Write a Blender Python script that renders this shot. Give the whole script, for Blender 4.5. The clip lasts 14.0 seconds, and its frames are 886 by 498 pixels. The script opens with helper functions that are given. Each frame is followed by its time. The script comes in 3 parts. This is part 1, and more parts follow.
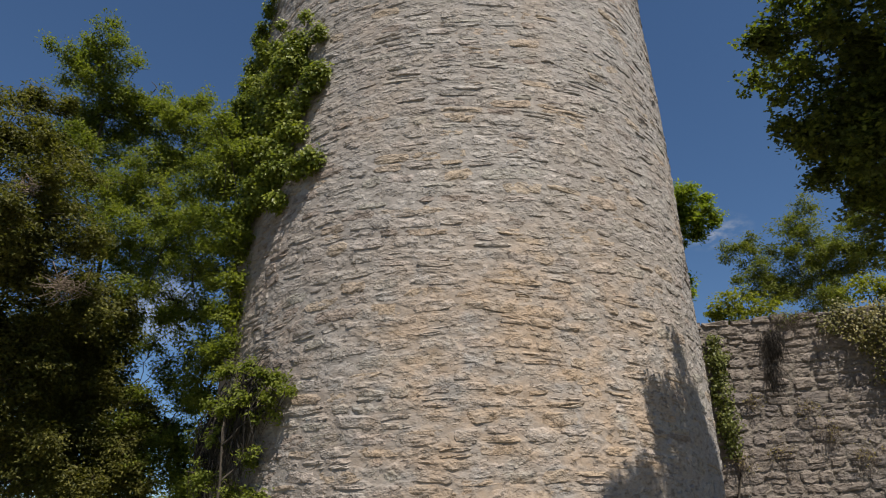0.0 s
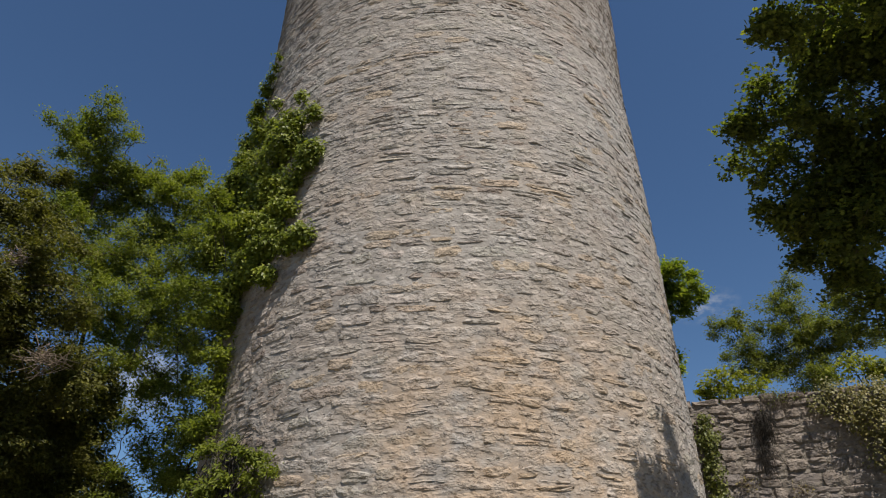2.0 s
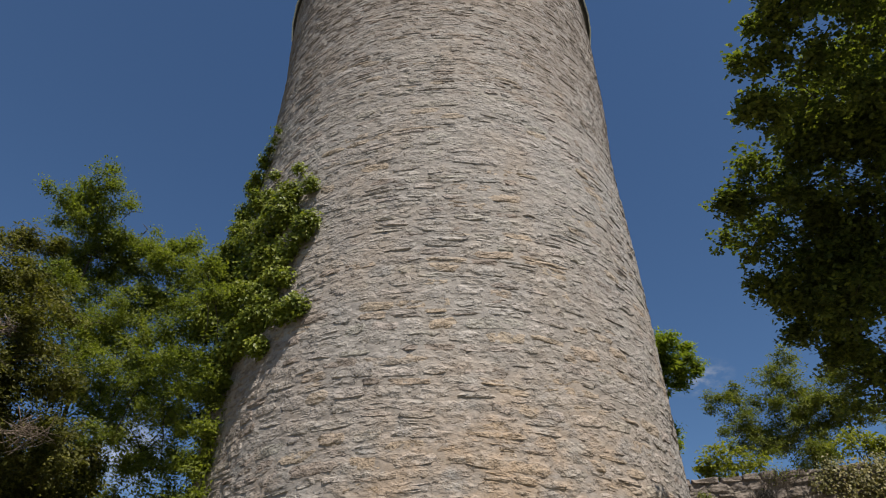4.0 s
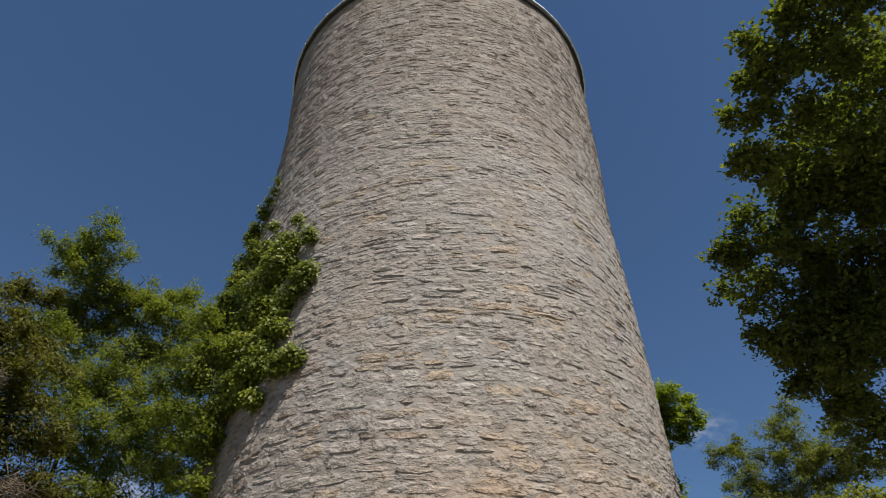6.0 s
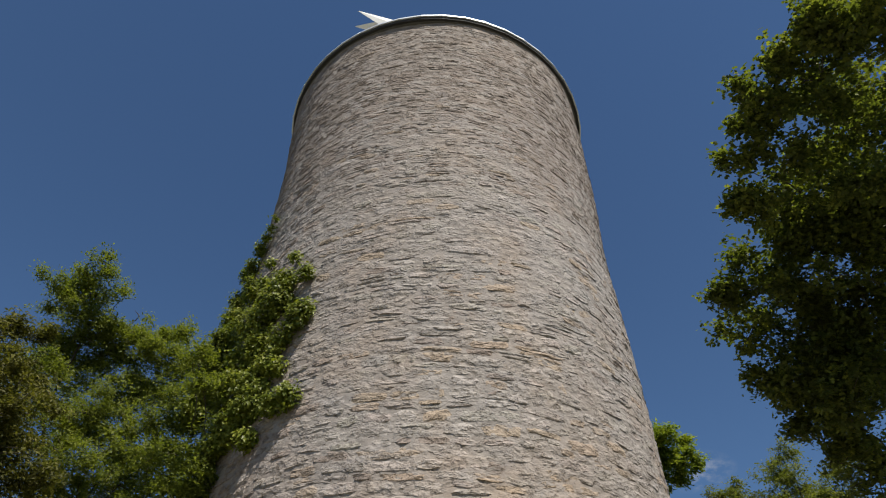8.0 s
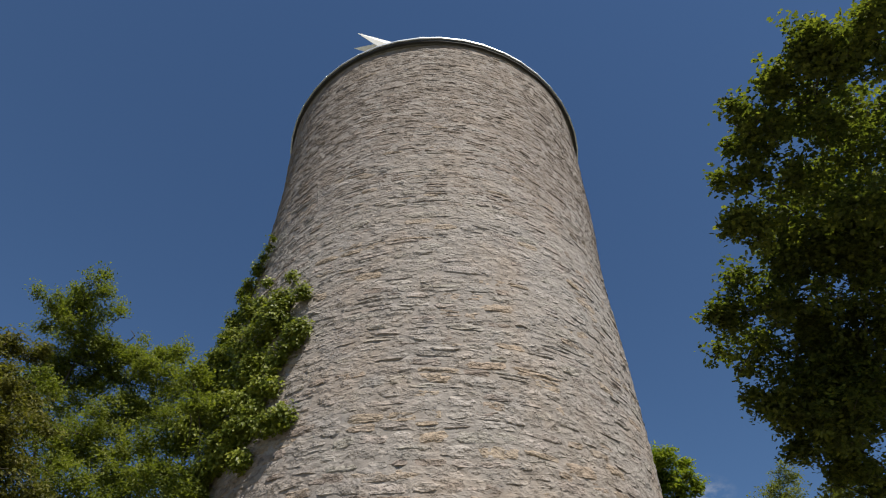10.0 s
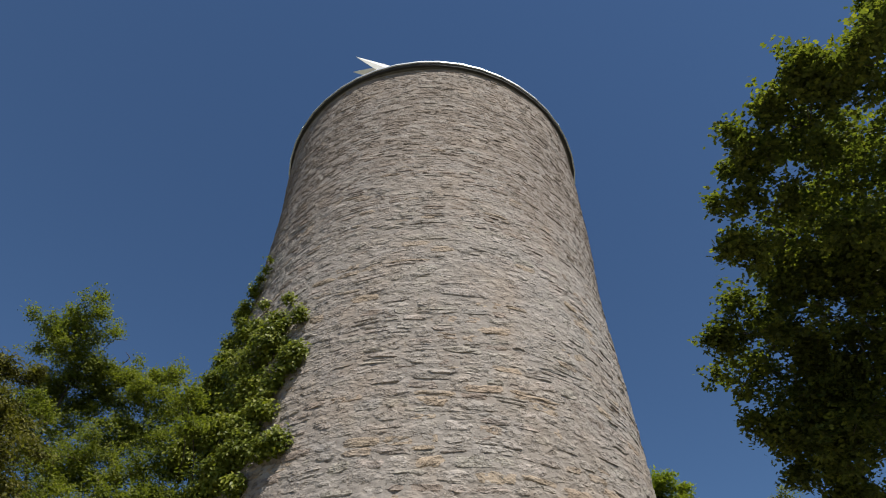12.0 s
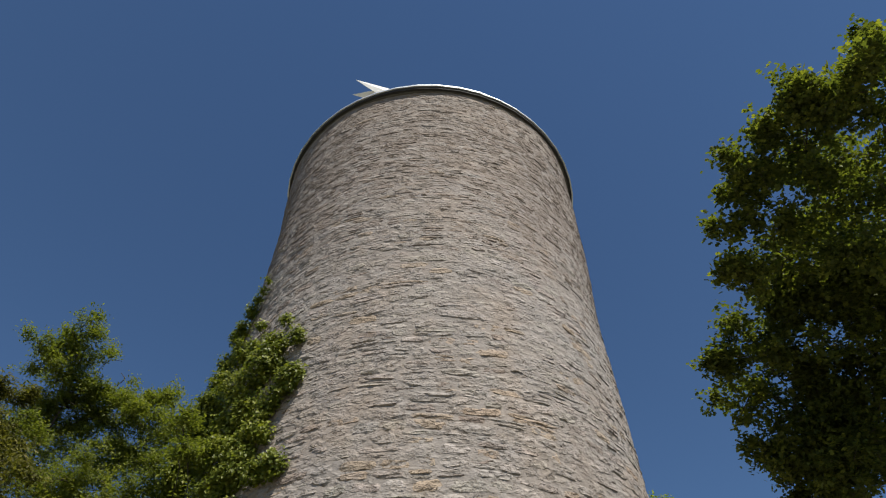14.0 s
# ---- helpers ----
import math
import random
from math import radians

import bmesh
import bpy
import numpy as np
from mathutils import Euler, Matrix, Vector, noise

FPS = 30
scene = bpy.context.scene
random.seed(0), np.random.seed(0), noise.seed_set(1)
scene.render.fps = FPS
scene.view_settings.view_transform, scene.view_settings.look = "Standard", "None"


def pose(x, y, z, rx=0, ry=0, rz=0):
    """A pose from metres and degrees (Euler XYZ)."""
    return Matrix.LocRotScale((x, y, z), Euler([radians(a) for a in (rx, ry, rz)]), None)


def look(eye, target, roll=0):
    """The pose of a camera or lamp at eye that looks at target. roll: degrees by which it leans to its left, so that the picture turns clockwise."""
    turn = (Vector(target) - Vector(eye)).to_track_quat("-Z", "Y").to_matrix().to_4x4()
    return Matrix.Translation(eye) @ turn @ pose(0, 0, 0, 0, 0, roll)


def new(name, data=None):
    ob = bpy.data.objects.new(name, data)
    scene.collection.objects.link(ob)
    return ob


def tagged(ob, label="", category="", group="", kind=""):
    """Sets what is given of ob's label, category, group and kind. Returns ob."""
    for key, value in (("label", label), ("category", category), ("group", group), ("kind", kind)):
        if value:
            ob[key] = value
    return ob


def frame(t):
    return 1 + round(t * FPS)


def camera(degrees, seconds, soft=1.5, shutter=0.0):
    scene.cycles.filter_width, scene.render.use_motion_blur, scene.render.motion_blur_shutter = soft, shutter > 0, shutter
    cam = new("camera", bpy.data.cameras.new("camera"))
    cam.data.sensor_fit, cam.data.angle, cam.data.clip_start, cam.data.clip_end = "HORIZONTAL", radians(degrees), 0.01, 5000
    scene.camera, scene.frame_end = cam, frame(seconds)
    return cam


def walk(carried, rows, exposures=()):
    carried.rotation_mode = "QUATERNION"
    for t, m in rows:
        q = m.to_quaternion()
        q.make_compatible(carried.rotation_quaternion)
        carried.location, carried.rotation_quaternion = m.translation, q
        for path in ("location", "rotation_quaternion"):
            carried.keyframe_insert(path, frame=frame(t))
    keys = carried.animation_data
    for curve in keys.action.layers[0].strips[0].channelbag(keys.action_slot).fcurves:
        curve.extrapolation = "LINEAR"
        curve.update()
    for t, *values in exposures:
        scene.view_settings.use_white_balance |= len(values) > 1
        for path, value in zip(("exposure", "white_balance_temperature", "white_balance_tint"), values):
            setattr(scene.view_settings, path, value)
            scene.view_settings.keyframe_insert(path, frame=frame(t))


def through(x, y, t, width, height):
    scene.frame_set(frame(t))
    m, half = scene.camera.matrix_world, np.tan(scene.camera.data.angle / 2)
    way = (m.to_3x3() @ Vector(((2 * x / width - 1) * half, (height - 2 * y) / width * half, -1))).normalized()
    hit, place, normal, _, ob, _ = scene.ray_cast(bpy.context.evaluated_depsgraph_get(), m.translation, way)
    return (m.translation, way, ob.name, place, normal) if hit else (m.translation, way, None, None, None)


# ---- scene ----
cam = camera(69.08, 14.0, soft=1.1)


def eye(x, y, z, tilt, turn, lean):
    """Camera pose: place, tilt and turn, then a small lean."""
    return pose(x, y, z, tilt, 0, turn) @ pose(0, 0, 0, 0, 0, lean)


PATH = [
    (0, eye(-0.000, -0.000, 1.600, 114.753, 0.071, -0.009)),
    (0.5, eye(0.003, -0.021, 1.617, 116.194, -0.430, -0.022)),
    (1, eye(-0.000, -0.039, 1.628, 117.870, -0.595, 0.015)),
    (1.5, eye(-0.002, -0.053, 1.637, 119.405, -0.898, 0.042)),
    (2, eye(-0.006, -0.068, 1.644, 121.068, -1.058, 0.091)),
    (2.5, eye(-0.016, -0.080, 1.650, 122.658, -1.255, 0.071)),
    (3, eye(-0.038, -0.086, 1.659, 124.304, -1.541, 0.053)),
    (5.5, eye(-0.040, -0.096, 1.671, 130.654, -2.021, -0.036)),
    (6, eye(-0.039, -0.108, 1.672, 131.640, -2.103, -0.097)),
    (6.5, eye(-0.041, -0.115, 1.672, 132.588, -2.192, -0.086)),
    (7, eye(-0.043, -0.126, 1.671, 133.538, -2.294, -0.063)),
    (7.5, eye(-0.050, -0.127, 1.680, 134.302, -2.411, -0.047)),
    (8, eye(-0.065, -0.129, 1.676, 134.950, -2.657, -0.104)),
    (10.5, eye(-0.059, -0.113, 1.677, 137.250, -3.012, -0.124)),
    (11, eye(-0.057, -0.112, 1.678, 137.764, -3.101, -0.136)),
    (11.5, eye(-0.054, -0.116, 1.681, 138.210, -3.147, -0.133)),
    (12, eye(-0.048, -0.117, 1.683, 138.721, -3.210, -0.177)),
    (12.5, eye(-0.045, -0.119, 1.686, 139.128, -3.224, -0.056)),
    (13, eye(-0.042, -0.121, 1.688, 139.613, -3.271, -0.144)),
    (13.5, eye(-0.044, -0.123, 1.685, 140.083, -3.314, -0.055)),
    (14, eye(-0.062, -0.126, 1.678, 140.647, -3.561, -0.110)),
]
walk(cam, PATH, exposures=((0, 0.64), (14, 0.64)))

# ---- light: high sun behind the viewer's right shoulder, clear blue sky ----
SUN_TURN, SUN_HEIGHT = radians(155), radians(57)
world = bpy.data.worlds.new("world")
scene.world = world
world.use_nodes = True
wt = world.node_tree
sky = wt.nodes.new("ShaderNodeTexSky")
sky.sky_type, sky.sun_disc = "NISHITA", False
sky.sun_elevation, sky.sun_rotation = SUN_HEIGHT, SUN_TURN
sky.air_density, sky.dust_density, sky.ozone_density = 1.0, 0.0, 1.2
deep = wt.nodes.new("ShaderNodeMix")
deep.data_type, deep.blend_type = "RGBA", "MULTIPLY"
deep.inputs["Factor"].default_value, deep.inputs["B"].default_value = 1.0, (0.72, 0.905, 1.08, 1)
wt.links.new(sky.outputs[0], deep.inputs["A"])
wt.links.new(deep.outputs["Result"], wt.nodes["Background"].inputs[0])
wt.nodes["Background"].inputs[1].default_value = 0.052
to_sun = Vector((math.sin(SUN_TURN) * math.cos(SUN_HEIGHT), math.cos(SUN_TURN) * math.cos(SUN_HEIGHT), math.sin(SUN_HEIGHT)))
sun = new("sun", bpy.data.lights.new("sun", "SUN"))
sun.data.energy, sun.data.angle, sun.data.color = 5.0, radians(0.53), (1.0, 0.93, 0.80)
sun.matrix_world = look(to_sun * 60, (0, 0, 0))


# ---- materials ----
def material(name):
    m = bpy.data.materials.new(name)
    m.use_nodes = True
    return m, m.node_tree, m.node_tree.nodes["Principled BSDF"]


def noise_node(t, scale, detail=5.0, rough=0.6, stretch=None, placed=False):
    """placed: by the place in the world, so that neighbouring pieces differ."""
    co = t.nodes.new("ShaderNodeNewGeometry" if placed else "ShaderNodeTexCoord")
    here = co.outputs["Position" if placed else "Object"]
    n = t.nodes.new("ShaderNodeTexNoise")
    n.inputs["Scale"].default_value, n.inputs["Detail"].default_value, n.inputs["Roughness"].default_value = scale, detail, rough
    if stretch:
        mp = t.nodes.new("ShaderNodeMapping")
        mp.inputs["Scale"].default_value = stretch
        t.links.new(here, mp.inputs[0])
        t.links.new(mp.outputs[0], n.inputs["Vector"])
    else:
        t.links.new(here, n.inputs["Vector"])
    return n.outputs["Fac"]


def blob(t, centre, size):
    """1 at a place in the world, falling to 0 at the given half sizes."""
    co, mp, g = t.nodes.new("ShaderNodeNewGeometry"), t.nodes.new("ShaderNodeMapping"), t.nodes.new("ShaderNodeTexGradient")
    mp.inputs["Scale"].default_value = [1 / q for q in size]
    mp.inputs["Location"].default_value = [-c / q for c, q in zip(centre, size)]
    g.gradient_type = "SPHERICAL"
    t.links.new(co.outputs["Position"], mp.inputs[0])
    t.links.new(mp.outputs[0], g.inputs[0])
    return g.outputs["Fac"]


def calc(t, kind, a, b):
    n = t.nodes.new("ShaderNodeMath")
    n.operation, n.use_clamp = kind, True
    for q, v in zip(n.inputs, (a, b)):
        if isinstance(v, bpy.types.NodeSocket):
            t.links.new(v, q)
        else:
            q.default_value = v
    return n.outputs[0]


def ramp(t, fac, stops):
    r = t.nodes.new("ShaderNodeValToRGB")
    while len(r.color_ramp.elements) < len(stops):
        r.color_ramp.elements.new(0.5)
    for e, (p, c) in zip(r.color_ramp.elements, stops):
        e.position, e.color = p, (*c, 1)
    t.links.new(fac, r.inputs[0])
    return r.outputs[0]


def mix(t, a, b, fac, kind="MIX"):
    n = t.nodes.new("ShaderNodeMix")
    n.data_type, n.blend_type = "RGBA", kind
    for s, v in ((n.inputs["Factor"], fac), (n.inputs["A"], a), (n.inputs["B"], b)):
        if isinstance(v, bpy.types.NodeSocket):
            t.links.new(v, s)
        else:
            s.default_value = v
    return n.outputs["Result"]


def bump(t, p, layers):
    last = None
    for height, dist, strength in layers:
        b = t.nodes.new("ShaderNodeBump")
        b.inputs["Distance"].default_value, b.inputs["Strength"].default_value = dist, strength
        t.links.new(height, b.inputs["Height"])
        if last:
            t.links.new(last, b.inputs["Normal"])
        last = b.outputs[0]
    t.links.new(last, p.inputs["Normal"])


def chance(t, single):
    n = t.nodes.new("ShaderNodeObjectInfo" if single else "ShaderNodeNewGeometry")
    return n.outputs["Random"] if single else n.outputs["Random Per Island"]


def masonry(name, tones, stain, single=False, piecewise=True, grain=1.0, rugged=1.0, tower=True):
    """Weathered rubble: a tone for each stone, stains, lichen, broken crevices and pitted relief."""
    m, t, p = material(name)
    if piecewise:
        base = ramp(t, chance(t, single), [(i / (len(tones) - 1), c) for i, c in enumerate(tones)])
    else:
        base = ramp(t, noise_node(t, 3.1, 6, placed=True), [(0.3, tones[0]), (0.7, tones[-1])])
    blot = ramp(t, noise_node(t, 0.55, 6, 0.65, placed=True), [(0.38, (0, 0, 0)), (0.72, (1, 1, 1))])
    base = mix(t, base, (*stain, 1), mix(t, (0, 0, 0, 1), blot, 0.5))
    if tower:
        rust = ramp(t, noise_node(t, 0.85, 5, 0.6, (1, 1, 0.7), True), [(0.52, (0, 0, 0)), (0.72, (1, 1, 1))])
        base = mix(t, base, (0.275, 0.194, 0.128, 1), mix(t, (0, 0, 0, 1), rust, 0.30))
        cool = ramp(t, noise_node(t, 1.7, 5, 0.65, (1, 1, 1.8), True), [(0.5, (0, 0, 0)), (0.68, (1, 1, 1))])
        base = mix(t, base, (0.222, 0.210, 0.210, 1), mix(t, (0, 0, 0, 1), cool, 0.55))
        # ochre seepage low on the sunny flank, brown weathering towards the top
        patchy = ramp(t, noise_node(t, 2.3, 6, 0.6, (1, 1, 1.5), True), [(0.36, (0, 0, 0)), (0.62, (1, 1, 1))])
        ochre = calc(t, "MULTIPLY", patchy, calc(t, "MULTIPLY", blob(t, (AX + 0.9, AY - 3.85, 3.2), (3.2, 2.6, 2.7)), 1.9))
        base = mix(t, base, (0.295, 0.208, 0.138, 1), calc(t, "MULTIPLY", ochre, 0.62))
        # patchy browner tone low on the left flank
        left_brown = calc(t, "MULTIPLY", patchy, calc(t, "MULTIPLY", blob(t, (AX - 3.1, AY - 2.6, 4.0), (2.2, 2.2, 4.2)), 1.8))
        base = mix(t, base, (0.235, 0.183, 0.150, 1), calc(t, "MULTIPLY", left_brown, 0.6))
        crown = calc(t, "MULTIPLY", patchy, calc(t, "MULTIPLY", blob(t, (AX, AY, 18.0), (10.0, 10.0, 8.5)), 2.7))
        base = mix(t, base, (0.150, 0.124, 0.109, 1), calc(t, "MULTIPLY", crown, 0.9))
    fine = noise_node(t, 19, 9, 0.8, (1, 1, 1.9), True)
    base = mix(t, base, ramp(t, fine, [(0.33, (0.62, 0.60, 0.59)), (0.46, (0.98, 0.98, 0.98)), (0.68, (1.22, 1.215, 1.21))]), 1.0, "MULTIPLY")
    pale = ramp(t, noise_node(t, 7.5, 7, 0.7, placed=True), [(0.56, (0, 0, 0)), (0.7, (1, 1, 1))])
    base = mix(t, base, (0.31, 0.292, 0.274, 1), mix(t, (0, 0, 0, 1), pale, 0.32 * grain))
    # short broken crevices, their shade painted in as a darker tone
    low = 0.415 + 0.045 * rugged
    pit = ramp(t, noise_node(t, 9.5, 7, 0.62, (1, 1, 2.1), True), [(low - 0.075, (0, 0, 0)), (low, (1, 1, 1))])
    broken = ramp(t, noise_node(t, 3.6, 3, 0.5, (1, 1, 1.7), True), [(0.44 - 0.1 * rugged, (0, 0, 0)), (0.60 - 0.1 * rugged, (1, 1, 1))])
    chip = calc(t, "MULTIPLY", noise_node(t, 16, 3.5, 0.55, (1, 1, 1.45), True), broken)
    base = mix(t, base, mix(t, (0.78, 0.765, 0.75, 1), (1, 1, 1, 1), pit), 1.0, "MULTIPLY")
    t.links.new(base, p.inputs["Base Color"])
    p.inputs["Roughness"].default_value, p.inputs["Specular IOR Level"].default_value = 0.93, 0.25
    bump(t, p, [(noise_node(t, 7, 3, 0.5, (1, 1, 1.3), True), 0.014, 0.9), (pit, 0.012, 0.9), (chip, 0.028 + 0.010 * rugged, 1.0), (noise_node(t, 42, 3, 0.6, (1, 1, 1.5), True), 0.004 + 0.004 * rugged, 1.0)])
    return m


def leafage(name, dark, mid, light, through=0.4, rough=0.58):
    """Leaves: a tone for each leaf, light passing through the blade."""
    m, t, p = material(name)
    base = ramp(t, chance(t, False), [(0.0, dark), (0.55, mid), (1.0, light)])
    patch = ramp(t, noise_node(t, 0.9, 3), [(0.35, (0.72, 0.75, 0.7)), (0.7, (1.15, 1.1, 1.0))])
    base = mix(t, base, patch, 1.0, "MULTIPLY")
    t.links.new(base, p.inputs["Base Color"])
    p.inputs["Roughness"].default_value, p.inputs["Specular IOR Level"].default_value = rough, 0.22
    tr = t.nodes.new("ShaderNodeBsdfTranslucent")
    t.links.new(mix(t, base, (1.3, 1.36, 0.58, 1), 1.0, "MULTIPLY"), tr.inputs[0])
    ms = t.nodes.new("ShaderNodeMixShader")
    ms.inputs[0].default_value = through
    t.links.new(p.outputs[0], ms.inputs[1])
    t.links.new(tr.outputs[0], ms.inputs[2])
    t.links.new(ms.outputs[0], t.nodes["Material Output"].inputs[0])
    return m


def rough_mat(name, a, b, scale, rough=0.85, metal=0.0, relief=0.01, stretch=None):
    m, t, p = material(name)
    n = noise_node(t, scale, 6, 0.65, stretch)
    t.links.new(ramp(t, n, [(0.3, a), (0.7, b)]), p.inputs["Base Color"])
    p.inputs["Roughness"].default_value, p.inputs["Metallic"].default_value = rough, metal
    if relief:
        bump(t, p, [(n, relief, 0.6), (noise_node(t, scale * 5, 5), relief * 0.4, 0.6)])
    return m


GREY = ((0.225, 0.208, 0.196), (0.261, 0.241, 0.229), (0.298, 0.275, 0.263), (0.247, 0.235, 0.213), (0.311, 0.289, 0.281), (0.270, 0.235, 0.221), (0.235, 0.229, 0.225))
OCHRE = ((0.261, 0.211, 0.165), (0.290, 0.240, 0.192), (0.275, 0.219, 0.177))
BROWN = ((0.169, 0.138, 0.124), (0.210, 0.177, 0.161), (0.237, 0.200, 0.182), (0.150, 0.125, 0.114))
DARK = ((0.120, 0.104, 0.099), (0.148, 0.126, 0.115), (0.170, 0.144, 0.128), (0.133, 0.117, 0.114), (0.178, 0.152, 0.136))
STAIN, STAIN_DARK = (0.21, 0.174, 0.153), (0.19, 0.152, 0.128)
AX, AY, RADIUS, TOP = 0.275, 11.178, 4.0, 16.85  # the tower's axis, radius and wall top
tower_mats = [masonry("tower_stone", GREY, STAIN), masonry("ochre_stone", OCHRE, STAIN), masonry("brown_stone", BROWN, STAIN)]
tower_single = [masonry("tower_stone_piece", GREY, STAIN, True), masonry("ochre_stone_piece", OCHRE, STAIN, True), masonry("brown_stone_piece", BROWN, STAIN, True)]
mortar_mat = masonry("lime_mortar", ((0.206, 0.189, 0.180), (0.252, 0.234, 0.224)), STAIN, piecewise=False, rugged=0.0)
wall_mats = [masonry("wall_stone", DARK, STAIN_DARK, grain=0.35, rugged=0.4, tower=False)]
wall_single = [masonry("wall_stone_piece", DARK, STAIN_DARK, True, grain=0.35, rugged=0.4, tower=False)]
wall_mortar = masonry("old_mortar", ((0.120, 0.106, 0.095), (0.172, 0.152, 0.134)), STAIN_DARK, piecewise=False, grain=0.4, rugged=0.3, tower=False)
zinc = rough_mat("zinc_sheet", (0.66, 0.70, 0.75), (0.78, 0.82, 0.87), 3, 0.42, 0.75, 0.0)
# near-black, stands in for the shade under the zinc edge
eaves_shade_mat = rough_mat("eaves_shade", (0.014, 0.014, 0.016), (0.028, 0.027, 0.027), 6, 0.8)
felt = rough_mat("roof_felt", (0.07, 0.07, 0.07), (0.12, 0.12, 0.115), 4)
white_metal = rough_mat("white_painted_sheet", (0.74, 0.74, 0.73), (0.83, 0.83, 0.82), 5, 0.45, 0.0, 0.001)
bark = rough_mat("bark", (0.025, 0.02, 0.016), (0.065, 0.052, 0.04), 14, 0.95, 0, 0.03, (1, 1, 0.25))
twig_mat = rough_mat("twig_bark", (0.05, 0.04, 0.03), (0.10, 0.08, 0.06), 30, 0.9, 0, 0)
dry = rough_mat("dry_stem", (0.06, 0.043, 0.03), (0.13, 0.095, 0.07), 20, 0.9, 0, 0)
pale_twig = rough_mat("bare_twig", (0.08, 0.06, 0.045), (0.17, 0.13, 0.10), 20, 0.9, 0, 0)
root_mat = rough_mat("dark_root", (0.018, 0.015, 0.013), (0.045, 0.037, 0.031), 20, 0.95, 0, 0)
ground_mat = rough_mat("bounce_ground", (0.11, 0.10, 0.06), (0.21, 0.19, 0.135), 1.7, 0.95, 0, 0.05)
maple_leaf = leafage("maple_leaf", (0.055, 0.072, 0.018), (0.088, 0.112, 0.026), (0.17, 0.19, 0.036), 0.5)
ash_leaf = leafage("ash_leaf", (0.092, 0.118, 0.022), (0.142, 0.172, 0.032), (0.205, 0.232, 0.048), 0.5)
locust_leaf = leafage("locust_leaf", (0.085, 0.105, 0.024), (0.125, 0.145, 0.032), (0.19, 0.20, 0.045), 0.5)
hedge_leaf = leafage("dark_leaf", (0.052, 0.056, 0.015), (0.090, 0.092, 0.022), (0.155, 0.148, 0.038), 0.42)
ivy_leaf = leafage("ivy_leaf", (0.085, 0.112, 0.014), (0.14, 0.17, 0.022), (0.23, 0.25, 0.04), 0.4, 0.42)
strip_leaf = leafage("strip_ivy_leaf", (0.045, 0.055, 0.012), (0.078, 0.092, 0.020), (0.15, 0.155, 0.045), 0.2, 0.4)
elder_leaf = leafage("elder_leaf", (0.12, 0.14, 0.014), (0.18, 0.20, 0.02), (0.26, 0.26, 0.035), 0.45)
lime_leaf = leafage("young_leaf", (0.10, 0.14, 0.018), (0.16, 0.205, 0.028), (0.24, 0.27, 0.045), 0.6)
weed_leaf = leafage("weed_leaf", (0.09, 0.075, 0.025), (0.14, 0.115, 0.04), (0.20, 0.165, 0.07), 0.3)
pale_ivy = leafage("wall_ivy_leaf", (0.072, 0.07, 0.018), (0.115, 0.106, 0.03), (0.20, 0.17, 0.068), 0.2, 0.45)


# ---- mesh helpers ----
def link_mesh(name, me, parent=None, label="", kind=""):
    ob = new(name, me)
    ob.parent = parent
    return tagged(ob, label, kind=kind)


def mesh_of(name, verts, faces, mats, index=None, smooth=False):
    me = bpy.data.meshes.new(name)
    me.from_pydata(np.asarray(verts).tolist(), [], faces if isinstance(faces, list) else faces.tolist())
    for m in mats:
        me.materials.append(m)
    if index is not None:
        me.polygons.foreach_set("material_index", np.asarray(index, dtype=np.int32))
    me.polygons.foreach_set("use_smooth", np.full(len(me.polygons), smooth))
    me.update()
    return me


def part(name, bm, mat, parent, label=""):
    me = bpy.data.meshes.new(name)
    bm.to_mesh(me)
    bm.free()
    me.materials.append(mat)
    return link_mesh(name, me, parent, label)


def holder(name, at, label, category, group="", kind=""):
    ob = new(name)
    ob.location = at
    return tagged(ob, label, category, group, kind)


def frame_of(d):
    d = d / np.linalg.norm(d)
    a = np.cross(d, (0.31, 0.17, 0.93) if abs(d[2]) < 0.9 else (1.0, 0.0, 0.0))
    a /= np.linalg.norm(a)
    return a, np.cross(d, a)


class Tubes:
    """Gathers tapered, many-sided stems into one mesh."""

    def __init__(self):
        self.v, self.f = [], []

    def add(self, points, radii, sides=5):
        points = np.asarray(points, float)
        start = len(self.v)
        ang = np.arange(sides) * 2 * np.pi / sides
        for i, (c, r) in enumerate(zip(points, radii)):
            d = points[min(i + 1, len(points) - 1)] - points[max(i - 1, 0)]
            a, b = frame_of(d)
            self.v.extend((c + r * (np.cos(q) * a + np.sin(q) * b)).tolist() for q in ang)
        for i in range(len(points) - 1):
            for k in range(sides):
                n = (k + 1) % sides
                s = start + i * sides
                self.f.append((s + k, s + n, s + sides + n, s + sides + k))
        self.f.append(tuple(start + k for k in reversed(range(sides))))
        self.f.append(tuple(start + (len(points) - 1) * sides + k for k in range(sides)))

    def done(self, name, mat, parent, at=(0, 0, 0), label="", kind=""):
        v = np.array(self.v) - np.array(at)
        return link_mesh(name, mesh_of(name, v, self.f, [mat], smooth=True), parent, label, kind)


def bent(a, b, sag, n, rng):
    """A slightly crooked line from a to b."""
    a, b = np.asarray(a, float), np.asarray(b, float)
    s = np.linspace(0, 1, n)[:, None]
    line = a + (b - a) * s
    size = np.linalg.norm(b - a)
    line += np.sin(s * np.pi) * np.array([0, 0, sag * size])
    line[1:-1] += rng.normal(0, 0.016 * size, (n - 2, 3))
    return line


